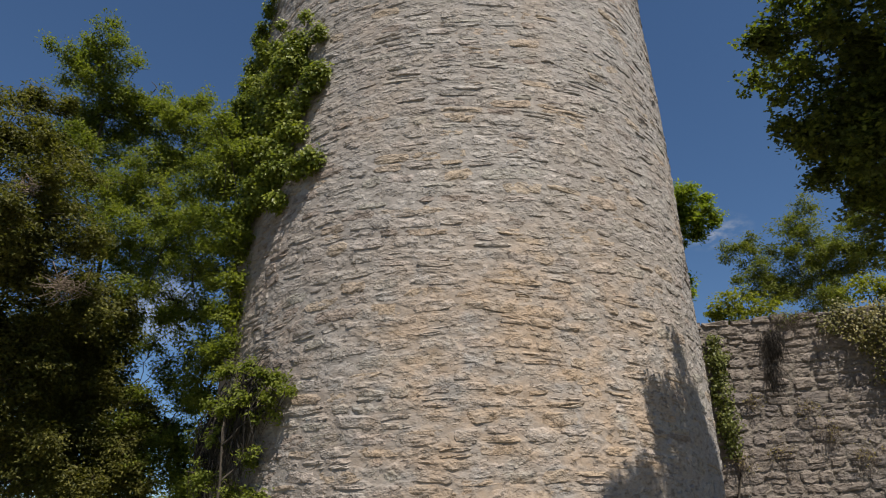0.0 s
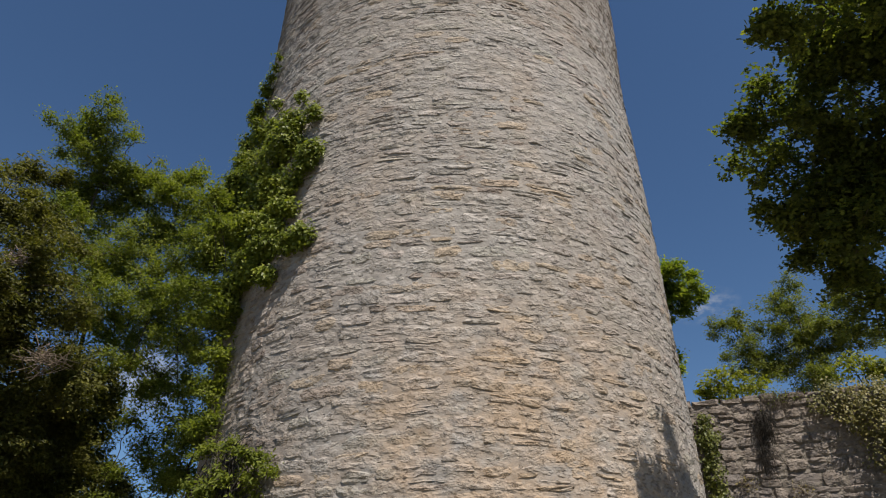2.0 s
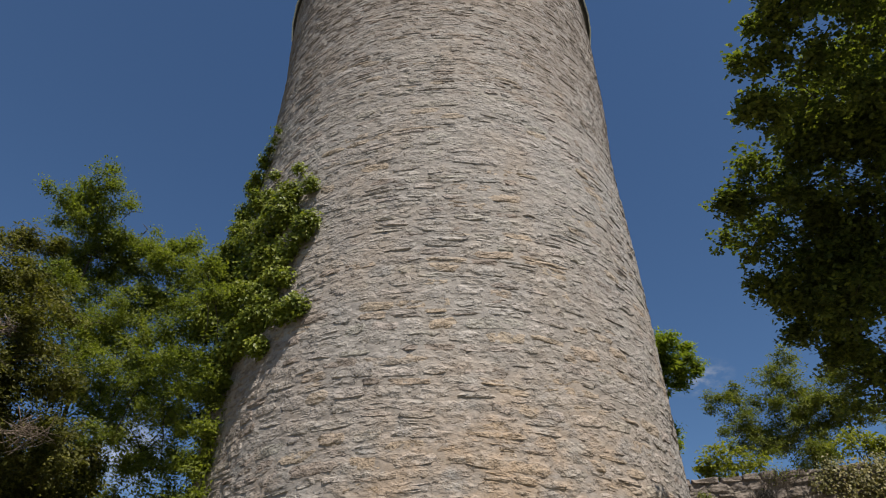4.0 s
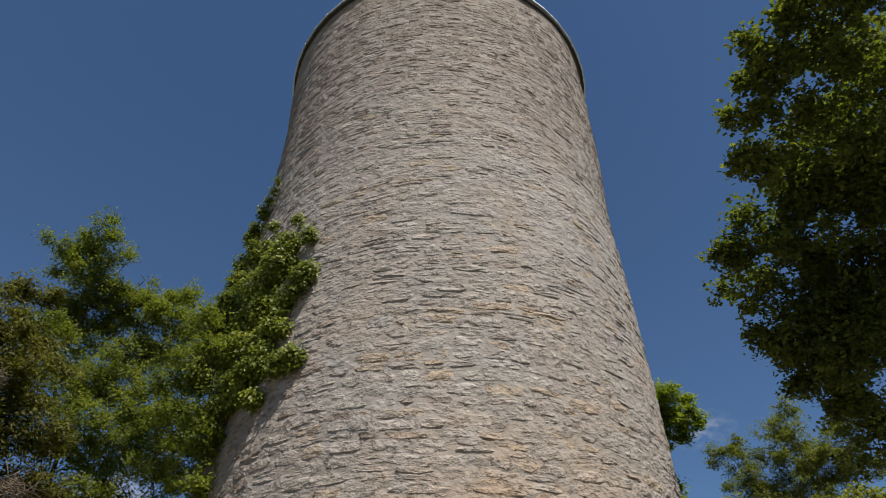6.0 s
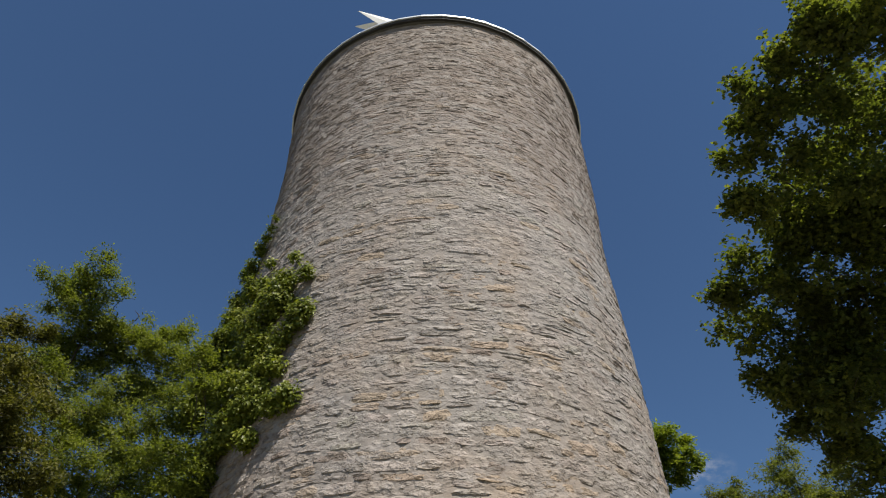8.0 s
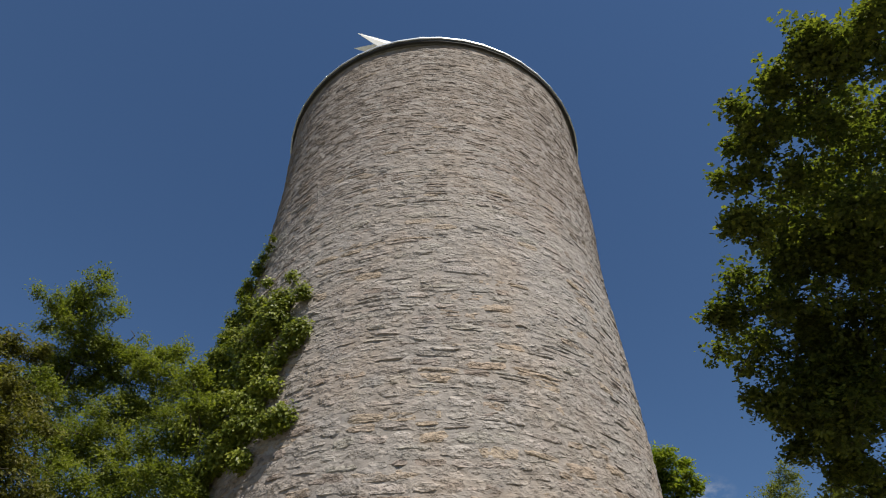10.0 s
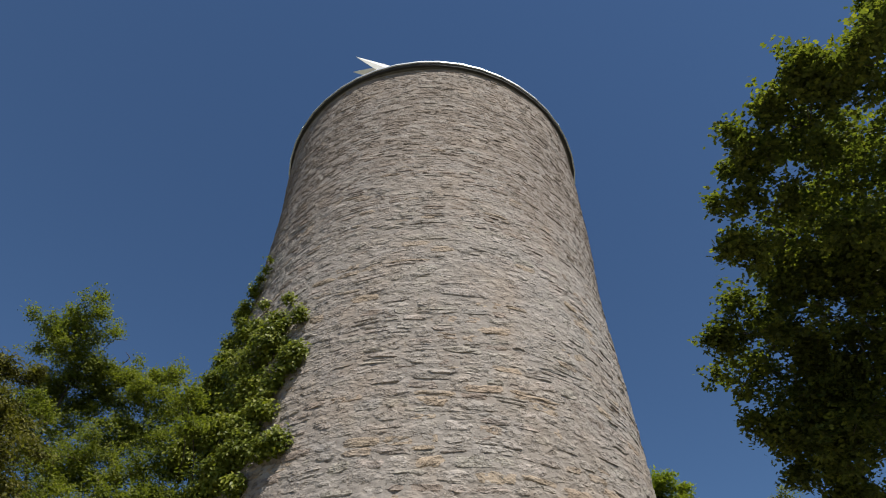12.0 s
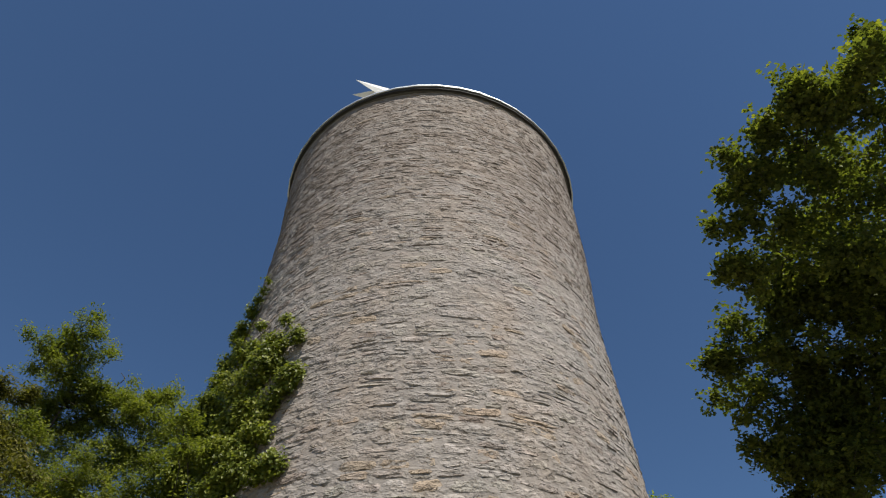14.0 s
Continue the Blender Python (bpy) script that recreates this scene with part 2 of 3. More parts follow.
# leaf outlines: x along the blade, y across, z the fold
MAPLE = np.array([(0.08, 0, -0.05), (-0.5, 0, 0), (-0.15, 0.56, 0.0), (0.04, 0.24, 0.07), (0.42, 0.46, 0.0), (0.78, 0, -0.06), (0.42, -0.46, 0), (0.04, -0.24, 0.07), (-0.15, -0.56, 0)])
LENS = np.array([(-0.55, 0, 0), (-0.06, 0.27, 0.09), (0.6, 0, -0.07), (-0.06, -0.27, 0.09)])
IVY = np.array([(0.02, 0, -0.04), (-0.38, 0, 0.02), (-0.25, 0.45, 0.05), (0.6, 0, -0.06), (-0.25, -0.45, 0.05)])


def leaves_mesh(name, pos, nrm, along, size, outline, mat):
    pos, nrm, along = (np.asarray(q, float) for q in (pos, nrm, along))
    nrm = nrm / np.linalg.norm(nrm, axis=1)[:, None]
    tx = along - nrm * (along * nrm).sum(1)[:, None]
    tx /= np.linalg.norm(tx, axis=1)[:, None] + 1e-9
    ty = np.cross(nrm, tx)
    o = outline[None] * np.asarray(size)[:, None, None]
    v = pos[:, None] + o[..., :1] * tx[:, None] + o[..., 1:2] * ty[:, None] + o[..., 2:] * nrm[:, None]
    k = len(outline)
    ring = [(0, i, i + 1 if i + 1 < k else 1) for i in range(1, k)] if k > 4 else [(0, 1, 2), (0, 2, 3)]
    f = (np.arange(len(pos)) * k)[:, None, None] + np.array(ring)[None]
    return mesh_of(name, v.reshape(-1, 3), f.reshape(-1, 3), [mat])


def ragged(lobes, rng, count=6):
    """Breaks each clump into a smaller heart and flat sprays that reach out past it."""
    out = []
    for x, y, z, r in lobes:
        rng = np.random.default_rng(int(abs(x) * 100) + int(abs(z) * 7000))
        out.append((x, y, z, r * 0.88))
        for _ in range(count):
            a, up = rng.uniform(0, 2 * math.pi), rng.uniform(-0.75, 0.85)
            k = r * rng.uniform(0.65, 0.95)
            s = math.sqrt(1 - up * up)
            out.append((x + k * s * math.cos(a), y + k * s * math.sin(a), z + k * up, r * rng.uniform(0.34, 0.55)))
    return out


def sprigs(lobes, density, rng, hollow=0.45, flat=0.85):
    """Ends of twigs spread through clumps of foliage, with gaps between them."""
    ends, roots = [], []
    for x, y, z, r in lobes:
        n = max(4, int(density * r * r))
        d = rng.normal(0, 1, (n, 3))
        d /= np.linalg.norm(d, axis=1)[:, None]
        k = r * (hollow + (1.08 - hollow) * rng.random(n) ** 0.6) * (1 + 0.22 * np.sin(d[:, 0] * 5 + x * 3) * np.cos(d[:, 2] * 6 + y))
        e = np.array([x, y, z]) + d * k[:, None] * np.array([1, 1, flat])
        keep = np.array([noise.noise(Vector(q) * 1.6) for q in e]) > -0.34
        ends.append(e[keep])
        roots.append(np.array([x, y, z]) + (e[keep] - np.array([x, y, z])) * 0.25)
    return np.concatenate(ends), np.concatenate(roots)


def foliage(ends, roots, per, spread, size, rng, lift=0.9):
    """Leaves round the ends of the twigs: places, normals, directions and sizes."""
    out = ends - roots
    out /= np.linalg.norm(out, axis=1)[:, None] + 1e-9
    n = len(ends) * per
    e, o = np.repeat(ends, per, 0), np.repeat(out, per, 0)
    back = rng.random((n, 1)) ** 1.3
    pos = e - o * back * spread * 2.0 + np.clip(rng.normal(0, spread * 0.45, (n, 3)), -spread, spread) * np.array([1, 1, 0.7])
    nrm = np.array([0, 0, lift * 0.6]) + 0.45 * np.array(to_sun) + 0.3 * o + rng.normal(0, 0.5, (n, 3))
    along = o + rng.normal(0, 0.7, (n, 3)) + np.array([0, 0, -0.35])
    return pos, nrm, along, size * (0.6 + 0.75 * rng.random(n))


def tree(name, label, foot, top, lobes, leaf, outline, size, density, per, spread, seed, trunk_r=0.2, group="", dead=(), category="tree", flat=0.85, sprays=0):
    rng = np.random.default_rng(seed)
    t = holder(name, foot, label, category, group)
    foot, top = np.array(foot, float), np.array(top, float)
    spine = bent(foot - (0, 0, 0.1), top, 0.0, 9, rng)
    tb = Tubes()
    rad = trunk_r * (1 - 0.88 * np.linspace(0, 1, 9)) * np.array([1.35, 1.05] + [1] * 7)
    tb.add(spine, rad, 10)
    tb.done("trunk", bark, t, foot)
    forks = [(p, max(0.014, q * 0.3)) for p, q in zip(spine[2:8], rad[2:8])]
    for x, y, z, r in sorted(lobes, key=lambda q: float(np.linalg.norm(spine - np.array(q[:3]), axis=1).min())):
        c = np.array([x, y, z])
        root, thick = min(forks, key=lambda q: np.linalg.norm(c - q[0]) + 1.2 * max(0.0, q[0][2] + 0.2 - z))
        lb = Tubes()
        line = bent(root, c, 0.08, 7, rng)
        lb.add(line, np.linspace(thick, max(0.006, thick * 0.45), 7), 6)
        forks.append((c, max(0.007, thick * 0.6)))
        limb = lb.done("limb", bark, t, foot)
        for _ in range(2):
            j = rng.integers(4, 7)
            d = rng.normal(0, 1, 3)
            br = Tubes()
            br.add(bent(line[j], c + d / np.linalg.norm(d) * r * 0.75, 0.05, 5, rng), np.linspace(0.010, 0.004, 5), 4)
            br.done("branch", bark, limb, foot)
    rng = np.random.default_rng(seed + 500)
    ends, roots = sprigs(ragged(lobes, rng, sprays) if sprays else lobes, density, rng, 0.42, flat)
    tw = Tubes()
    for a, b in zip(roots[::6], ends[::6]):
        tw.add(bent(a, b, 0.06, 4, rng), (0.006, 0.005, 0.004, 0.002), 3)
    tw.done("branchwork", twig_mat, t, foot, kind="stuff")
    pos, nrm, along, sz = foliage(ends, roots, per, spread, size, rng)
    link_mesh("crown", leaves_mesh("crown", pos - foot, nrm, along, sz, outline, leaf), t, kind="stuff")
    for x, y, z, r in dead:
        db = Tubes()
        c = np.array([x, y, z])
        for _ in range(60):
            d = rng.normal(0, 1, 3) * np.array([1.5, 1.2, 0.6])
            e = c + d / np.linalg.norm(d) * r * (0.4 + 0.6 * rng.random())
            db.add(bent(c + rng.normal(0, r * 0.25, 3), e, -0.05, 4, rng), (0.008, 0.006, 0.004, 0.002), 3)
        db.done("dead_branch", pale_twig, t, foot, "bare dry brown twigs")
    return t


# ---- masonry ----
TABLE = np.random.default_rng(2).random((256, 256))


def lattice(u, v, scale):
    """Smooth noise in the plane, 0 to 1."""
    x, y = u * scale + 7.3, v * scale + 3.1
    xi, yi = np.floor(x).astype(int), np.floor(y).astype(int)
    fx, fy = x - xi, y - yi
    fx, fy = fx * fx * (3 - 2 * fx), fy * fy * (3 - 2 * fy)
    a, b = TABLE[xi % 256, yi % 256], TABLE[(xi + 1) % 256, yi % 256]
    c, d = TABLE[xi % 256, (yi + 1) % 256], TABLE[(xi + 1) % 256, (yi + 1) % 256]
    return (a + (b - a) * fx) * (1 - fy) + (c + (d - c) * fx) * fy


def crag(u, v):
    """Broken, layered relief of rubble and smeared mortar, about -1 to 1."""
    w = v * 1.2
    r = 0.9 * (lattice(u, w, 3.3) - 0.5) + 0.9 * (lattice(u, w, 7.7) - 0.5) + 0.6 * (np.abs(lattice(u, w, 12.1) - 0.5) * 2 - 0.5)
    return r + 1.1 * (lattice(u, v * 1.25, 15.0) - 0.5) + 0.7 * (lattice(u, v * 1.3, 27.0) - 0.5)


def ledges(u, v):
    """Broken layers whose lower edges stand out, 0 to 1."""
    out = 0
    for k, (step, wide, gate) in enumerate(((8.4, 2.3, 2.6), (15.0, 3.4, 3.7))):
        x = v * step + 1.8 * lattice(u + k * 9, v * 0.7, wide * 1.4) + 0.9 * lattice(u, v + k * 5, wide * 3.6)
        mask = np.clip((lattice(u + k * 3, v * 1.6, gate) - 0.46) * 4, 0, 1)
        out = out + (1 - (x - np.floor(x))) * mask * (0.65 if k else 1.0)
    return out * 0.7


GRID_A = np.array([0, 0.15, 0.38, 0.62, 0.85, 1.0])
GRID_B = np.array([0, 0.12, 0.45, 0.8, 1.0])
STONE_FACES = [(j * 6 + i, j * 6 + i + 1, j * 6 + i + 7, j * 6 + i + 6) for j in range(4) for i in range(5)]


def courses(u0, u1, z0, z1, height, length, rng):
    """Rows of rubble: (start, bottom, width, height) of each stone."""
    out, z = [], z0
    while z < z1 - 0.04:
        lo, hi = height(z)
        h = min(rng.uniform(lo, hi), z1 - z)
        u = u0 - rng.uniform(0, 0.3)
        while u < u1:
            w = rng.uniform(*length) * (0.7 + 2.2 * h) * (1.7 if rng.random() < 0.12 else 1)
            if rng.random() < 0.22 and h > 0.11:
                cut = rng.uniform(0.4, 0.6)
                out += [(u, z, w, h * cut), (u, z + h * cut, w, h * (1 - cut))]
            else:
                out.append((u, z, w, h))
            u += w
        z += h
    return np.array(out)


def stone_points(rects, proud, joint, rng):
    """Uneven, round-cornered faces of stones as (along, up, out) points, 30 to a stone."""
    n = len(rects)
    a, b = np.meshgrid(GRID_A * 2 - 1, GRID_B * 2 - 1)
    a, b = a.ravel(), b.ravel()
    x = a * np.sqrt(1 - 0.45 * b * b * np.abs(a) ** 2)
    y = b * np.sqrt(1 - 0.45 * a * a * np.abs(b) ** 2)
    gap = rng.uniform(*joint, (n, 1)) * np.interp(rects[:, 1:2], (9, 11), (1.0, 0.55))
    w, h = rects[:, 2:3] - gap, np.maximum(rects[:, 3:4] - gap * 0.8, 0.03)
    u = rects[:, :1] + rects[:, 2:3] / 2 + x * w / 2 + rng.normal(0, 0.07, (n, 30)) * w * 0.5
    v = rects[:, 1:2] + rects[:, 3:4] / 2 + y * h / 2 + rng.normal(0, 0.11, (n, 30)) * h * 0.5 + a * h * rng.normal(0, 0.05, (n, 1))
    rim = (np.abs(a) > 0.99) | (np.abs(b) > 0.99)
    p = proud[0] + (proud[1] - proud[0]) * rng.random((n, 1)) ** 1.5
    # most stones bulge softly out of the mortar, some keep a sharp lower lip
    lip = (rng.random((n, 1)) < 0.2) * rng.uniform(0.3, 1.0, (n, 1))
    dome = 0.45 + 0.55 * (1 - np.abs(a) ** 3) * (1 - np.abs(b) ** 2)
    d = p * dome + proud[1] * 0.4 * lip * (-b) * (1 - np.abs(a) ** 2) + proud[1] * 0.5 * crag(u, v) + proud[1] * 0.3 * ledges(u, v) + a * rng.normal(0, 0.003, (n, 1)) + rng.normal(0, 0.004, (n, 30))
    d = np.where(rim, np.where(b < -0.99, -0.002 - 0.022 * rng.random((n, 30)) ** 2 * (0.35 + lip), -0.006), d)
    v = v + 0.028 * np.sin(u * 1.3 + rects[:, 1:2] * 2.1) + 0.014 * np.sin(u * 3.7 + rects[:, 1:2] * 5)
    return u, v, d


def lay_stones(owner, rects, kinds, near, to_place, proud, joint, rng, joined_mats, single_mats, at):
    """The near stones as parts of their own, the rest joined in one part."""
    u, v, d = stone_points(rects, proud, joint, rng)
    pts = to_place(u, v, d) - np.asarray(at)
    far = ~near
    f = (np.arange(far.sum()) * 30)[:, None, None] + np.array(STONE_FACES)[None]
    me = mesh_of("masonry", pts[far].reshape(-1, 3), f.reshape(-1, 4), joined_mats, np.repeat(kinds[far], len(STONE_FACES)))
    link_mesh("masonry", me, owner, kind="stuff")
    for i in np.nonzero(near)[0]:
        c = pts[i].mean(0)
        ob = link_mesh("stone", mesh_of("stone", pts[i] - c, STONE_FACES, [single_mats[kinds[i]]]), owner)
        ob.location = c


# ---- ground ----
# out of view; its tone is set to bounce fill light into the shadows
bm = bmesh.new()
bmesh.ops.create_grid(bm, x_segments=40, y_segments=40, size=600)
ground = part("ground", bm, ground_mat, None)
tagged(ground, "unseen ground round the tower, tone set to bounce light up", "ground", kind="structure")

# ---- the round tower ----
def on_tower(u, v, d):
    wob = 0.018 * np.sin(u * 0.9 + v * 0.7) + 0.012 * np.sin(u * 2.3 - v * 1.1)
    flare = np.interp(v, (0, 14.5, 15.6, 17), (0, 0, 0.04, 0.05))
    dent = -0.05 * np.exp(-((v - 11.4) / 1.3) ** 2) * np.clip(u / RADIUS - 0.5, 0, 0.5) * 2
    r = RADIUS - 0.02 + d * np.interp(v, (8, 12), (1, 0.8)) + wob + flare + dent
    return np.stack([r * np.sin(u / RADIUS), -r * np.cos(u / RADIUS), v], -1)


def build_tower():
    rng = np.random.default_rng(4)
    tower = holder("stone_tower", (AX, AY, 0), "round tower of weathered grey-tan rubble stone with lime mortar", "tower")
    half = math.pi * RADIUS
    # mortar bed, uneven, with the joints struck back here and there
    nu, nv = 560, 520
    across = np.concatenate([np.linspace(-half, -0.56 * half, 30, endpoint=False), np.linspace(-0.56 * half, 0.56 * half, 500, endpoint=False), np.linspace(0.56 * half, half, 30, endpoint=False)])
    u, v = np.meshgrid(across, np.linspace(-0.1, TOP, nv))
    d = 0.0 + 0.009 * crag(u, v) + 0.008 * (ledges(u, v) - 0.3)
    i, j = np.meshgrid(np.arange(nu), np.arange(nv - 1))
    q = np.stack([j * nu + i, j * nu + (i + 1) % nu, (j + 1) * nu + (i + 1) % nu, (j + 1) * nu + i], -1).reshape(-1, 4)
    link_mesh("mortar", mesh_of("mortar", on_tower(u, v, d).reshape(-1, 3), q, [mortar_mat], smooth=True), tower)
    rects = courses(-half, half - 0.15, 0, TOP - 0.05, lambda z: (0.12, 0.20) if z < 10.5 else (0.085, 0.15), (0.26, 0.56), rng)
    cu, cz = rects[:, 0] + rects[:, 2] / 2, rects[:, 1] + rects[:, 3] / 2
    phi = np.degrees(cu / RADIUS)
    roll = rng.random(len(rects))
    warm = np.exp(-((phi - 14) / 16) ** 2 - ((cz - 3.4) / 1.6) ** 2)
    kinds = np.where(roll < 0.09 + 0.08 * np.clip((8.5 - cz) / 3, 0, 1) + 0.36 * warm, 1, 0)
    high = np.clip((cz - 10.0) / 3.0, 0, 1) * (0.45 + 0.4 * np.clip(np.abs(phi + 4) / 30, 0, 1.1))
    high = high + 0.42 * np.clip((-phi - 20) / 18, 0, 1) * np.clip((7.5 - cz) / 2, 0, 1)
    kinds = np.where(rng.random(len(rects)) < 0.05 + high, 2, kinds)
    for p, z in ((19.7, 7.19), (-16, 6.27), (9.2, 8.17), (0.3, 6.27), (12.8, 4.77), (4.9, 8.11), (21, 5.3), (-2, 7.0)):
        kinds[np.hypot((phi - p) * 0.07, (cz - z) * 1.6) < 0.22] = 1
    kinds[np.hypot((phi - 15.6) * 0.07, cz - 4.29) < 0.1] = 2
    kinds[np.hypot((phi - 62) * 0.07, cz - 9.3) < 0.22] = 2
    hold = (np.abs(phi) < 112) | (roll > 0.55)
    rects, kinds, phi, cz = rects[hold], kinds[hold], phi[hold], cz[hold]
    near = (np.abs(phi - 4) < 24) & (cz > 2.9) & (cz < 6.3)
    extra = np.nonzero(near)[0][300:]
    near[extra] = False
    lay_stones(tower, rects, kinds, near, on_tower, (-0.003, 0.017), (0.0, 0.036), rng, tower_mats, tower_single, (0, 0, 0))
    # flat roof: deck, near-black ring painting the eaves' shade, zinc sheets round the edge
    bm = bmesh.new()
    bmesh.ops.create_cone(bm, cap_ends=True, segments=64, radius1=4.06, radius2=4.06, depth=0.12, matrix=pose(0, 0, TOP + 0.05))
    part("roof_deck", bm, felt, tower, "dark felt roof deck")
    n = 48
    for name, ro, ri, z0, z1, flare, mat in (("shade_ring", 4.125, 4.03, TOP + 0.0, TOP + 0.078, 0.012, eaves_shade_mat), ("zinc_edge", 4.168, 4.08, TOP + 0.082, TOP + 0.158, -0.012, zinc)):
        for k in range(n):
            bm = bmesh.new()
            a0, a1 = k * 2 * math.pi / n, (k + 1.0) * 2 * math.pi / n
            jig = 0.002 * (k % 2)
            ring = []
            for a in (a0, a1):
                for r, z in ((ri, z0), (ro, z0), (ro + flare, z1), (ri, z1)):
                    ring.append(bm.verts.new(((r + jig) * math.sin(a), -(r + jig) * math.cos(a), z + jig * 0.5)))
            for q in ((0, 1, 5, 4), (1, 2, 6, 5), (2, 3, 7, 6), (3, 0, 4, 7), (3, 2, 1, 0), (4, 5, 6, 7)):
                bm.faces.new([ring[i] for i in q])
            bmesh.ops.recalc_face_normals(bm, faces=bm.faces)
            part(name, bm, mat, tower)
    return tower


tower = build_tower()


def build_vane():
    """Swallow-tailed sheet banner on a short mast at the roof's edge."""
    v = holder("banner_vane", (-0.35, 8.5, TOP + 0.1), "white swallow-tailed sheet metal banner on roof mast", "weather vane")
    tb = Tubes()
    tb.add([(0, 0, -0.04), (0, 0, 2.5)], (0.03, 0.022), 10)
    tb.done("mast", zinc, v)
    tails = (("upper_tail", [(0.02, 2.0, 0.0), (0.02, 2.36, 0.0), (-1.82, 3.22, 0.0), (-1.28, 2.66, 0.05)]),
             ("lower_tail", [(0.02, 1.5, 0.12), (0.02, 1.995, 0.0), (-1.28, 2.65, 0.05), (-1.92, 3.08, 0.42)]))
    for name, shape in tails:
        bm = bmesh.new()
        for y in (-0.006, 0.006):
            bm.faces.new([bm.verts.new((x, y + fold, z)) for x, z, fold in shape])
        bm.verts.ensure_lookup_table()
        for i in range(4):
            bm.faces.new([bm.verts[i], bm.verts[(i + 1) % 4], bm.verts[4 + (i + 1) % 4], bm.verts[4 + i]])
        bmesh.ops.recalc_face_normals(bm, faces=bm.faces)
        part(name, bm, white_metal, v)


build_vane()

# ---- curtain wall beside the tower ----
WX, WY, WALL_TOP = 4.82, 11.53, 5.36
WN = np.array([-0.3312, -0.9436])
WD = np.array([0.9436, -0.3312])


def on_wall(u, v, d):
    wob = 0.02 * np.sin(u * 1.3 + v) + 0.015 * np.sin(u * 3.1 - v * 2)
    d = d + wob
    return np.stack([WD[0] * u + WN[0] * d, WD[1] * u + WN[1] * d, v], -1)


def build_wall():
    rng = np.random.default_rng(9)
    wall = holder("wall_east", (WX, WY, 0), "old dark grey rubble stone curtain wall, overgrown", "wall", kind="structure")
    u0, u1 = -1.6, 9.0
    nu, nv = 150, 80
    u, v = np.meshgrid(np.linspace(u0, u1, nu), np.linspace(-0.1, WALL_TOP - 0.06, nv))
    d = rng.normal(-0.01, 0.012, u.shape)
    front = on_wall(u, v, d).reshape(-1, 3)
    back = on_wall(u, v, d * 0 - 0.9).reshape(-1, 3)
    i, j = np.meshgrid(np.arange(nu - 1), np.arange(nv - 1))
    q = np.stack([j * nu + i, j * nu + i + 1, (j + 1) * nu + i + 1, (j + 1) * nu + i], -1).reshape(-1, 4)
    m, f = nu * nv, q.tolist() + (q[:, ::-1] + nu * nv).tolist()
    t0 = (nv - 1) * nu
    f += [(t0 + k, t0 + k + 1, m + t0 + k + 1, m + t0 + k) for k in range(nu - 1)]
    f += [(k * nu, (k + 1) * nu, m + (k + 1) * nu, m + k * nu) for k in range(nv - 1)]
    f += [(k * nu + nu - 1, m + k * nu + nu - 1, m + (k + 1) * nu + nu - 1, (k + 1) * nu + nu - 1) for k in range(nv - 1)]
    link_mesh("mortar", mesh_of("mortar", np.concatenate([front, back]), f, [wall_mortar], smooth=False), wall)
    rects = courses(u0, u1 - 0.3, 0, WALL_TOP - 0.05, lambda z: (0.13, 0.26), (0.17, 0.38), rng)
    cu, cz = rects[:, 0] + rects[:, 2] / 2, rects[:, 1] + rects[:, 3] / 2
    near = (cu > -0.4) & (cu < 3.3) & (cz > 1.9)
    near[np.nonzero(near)[0][300:]] = False
    lay_stones(wall, rects, np.zeros(len(rects), int), near, on_wall, (0.002, 0.030), (0.0, 0.030), rng, wall_mats, wall_single, (0, 0, 0))
    # uneven capping stones lying on the top
    u = u0
    while u < u1 - 0.4:
        w, h = rng.uniform(0.22, 0.5), rng.uniform(0.07, 0.17)
        bm = bmesh.new()
        bmesh.ops.create_cube(bm, size=1)
        bmesh.ops.bevel(bm, geom=bm.edges[:], offset=0.14, segments=2, affect="EDGES", profile=0.6)
        for vtx in bm.verts:
            k = vtx.co
            d = -0.42 + k.y * 0.92 + rng.normal(0, 0.015)
            uu, z = u + w / 2 + k.x * w * 0.97 + rng.normal(0, 0.012), WALL_TOP - 0.03 + k.z * h + rng.normal(0, 0.01)
            k.xyz = on_wall(np.array(uu), np.array(z), np.array(-d - 0.85))
        part("capping_stone", bm, wall_single[0], wall)
        u += w


build_wall()


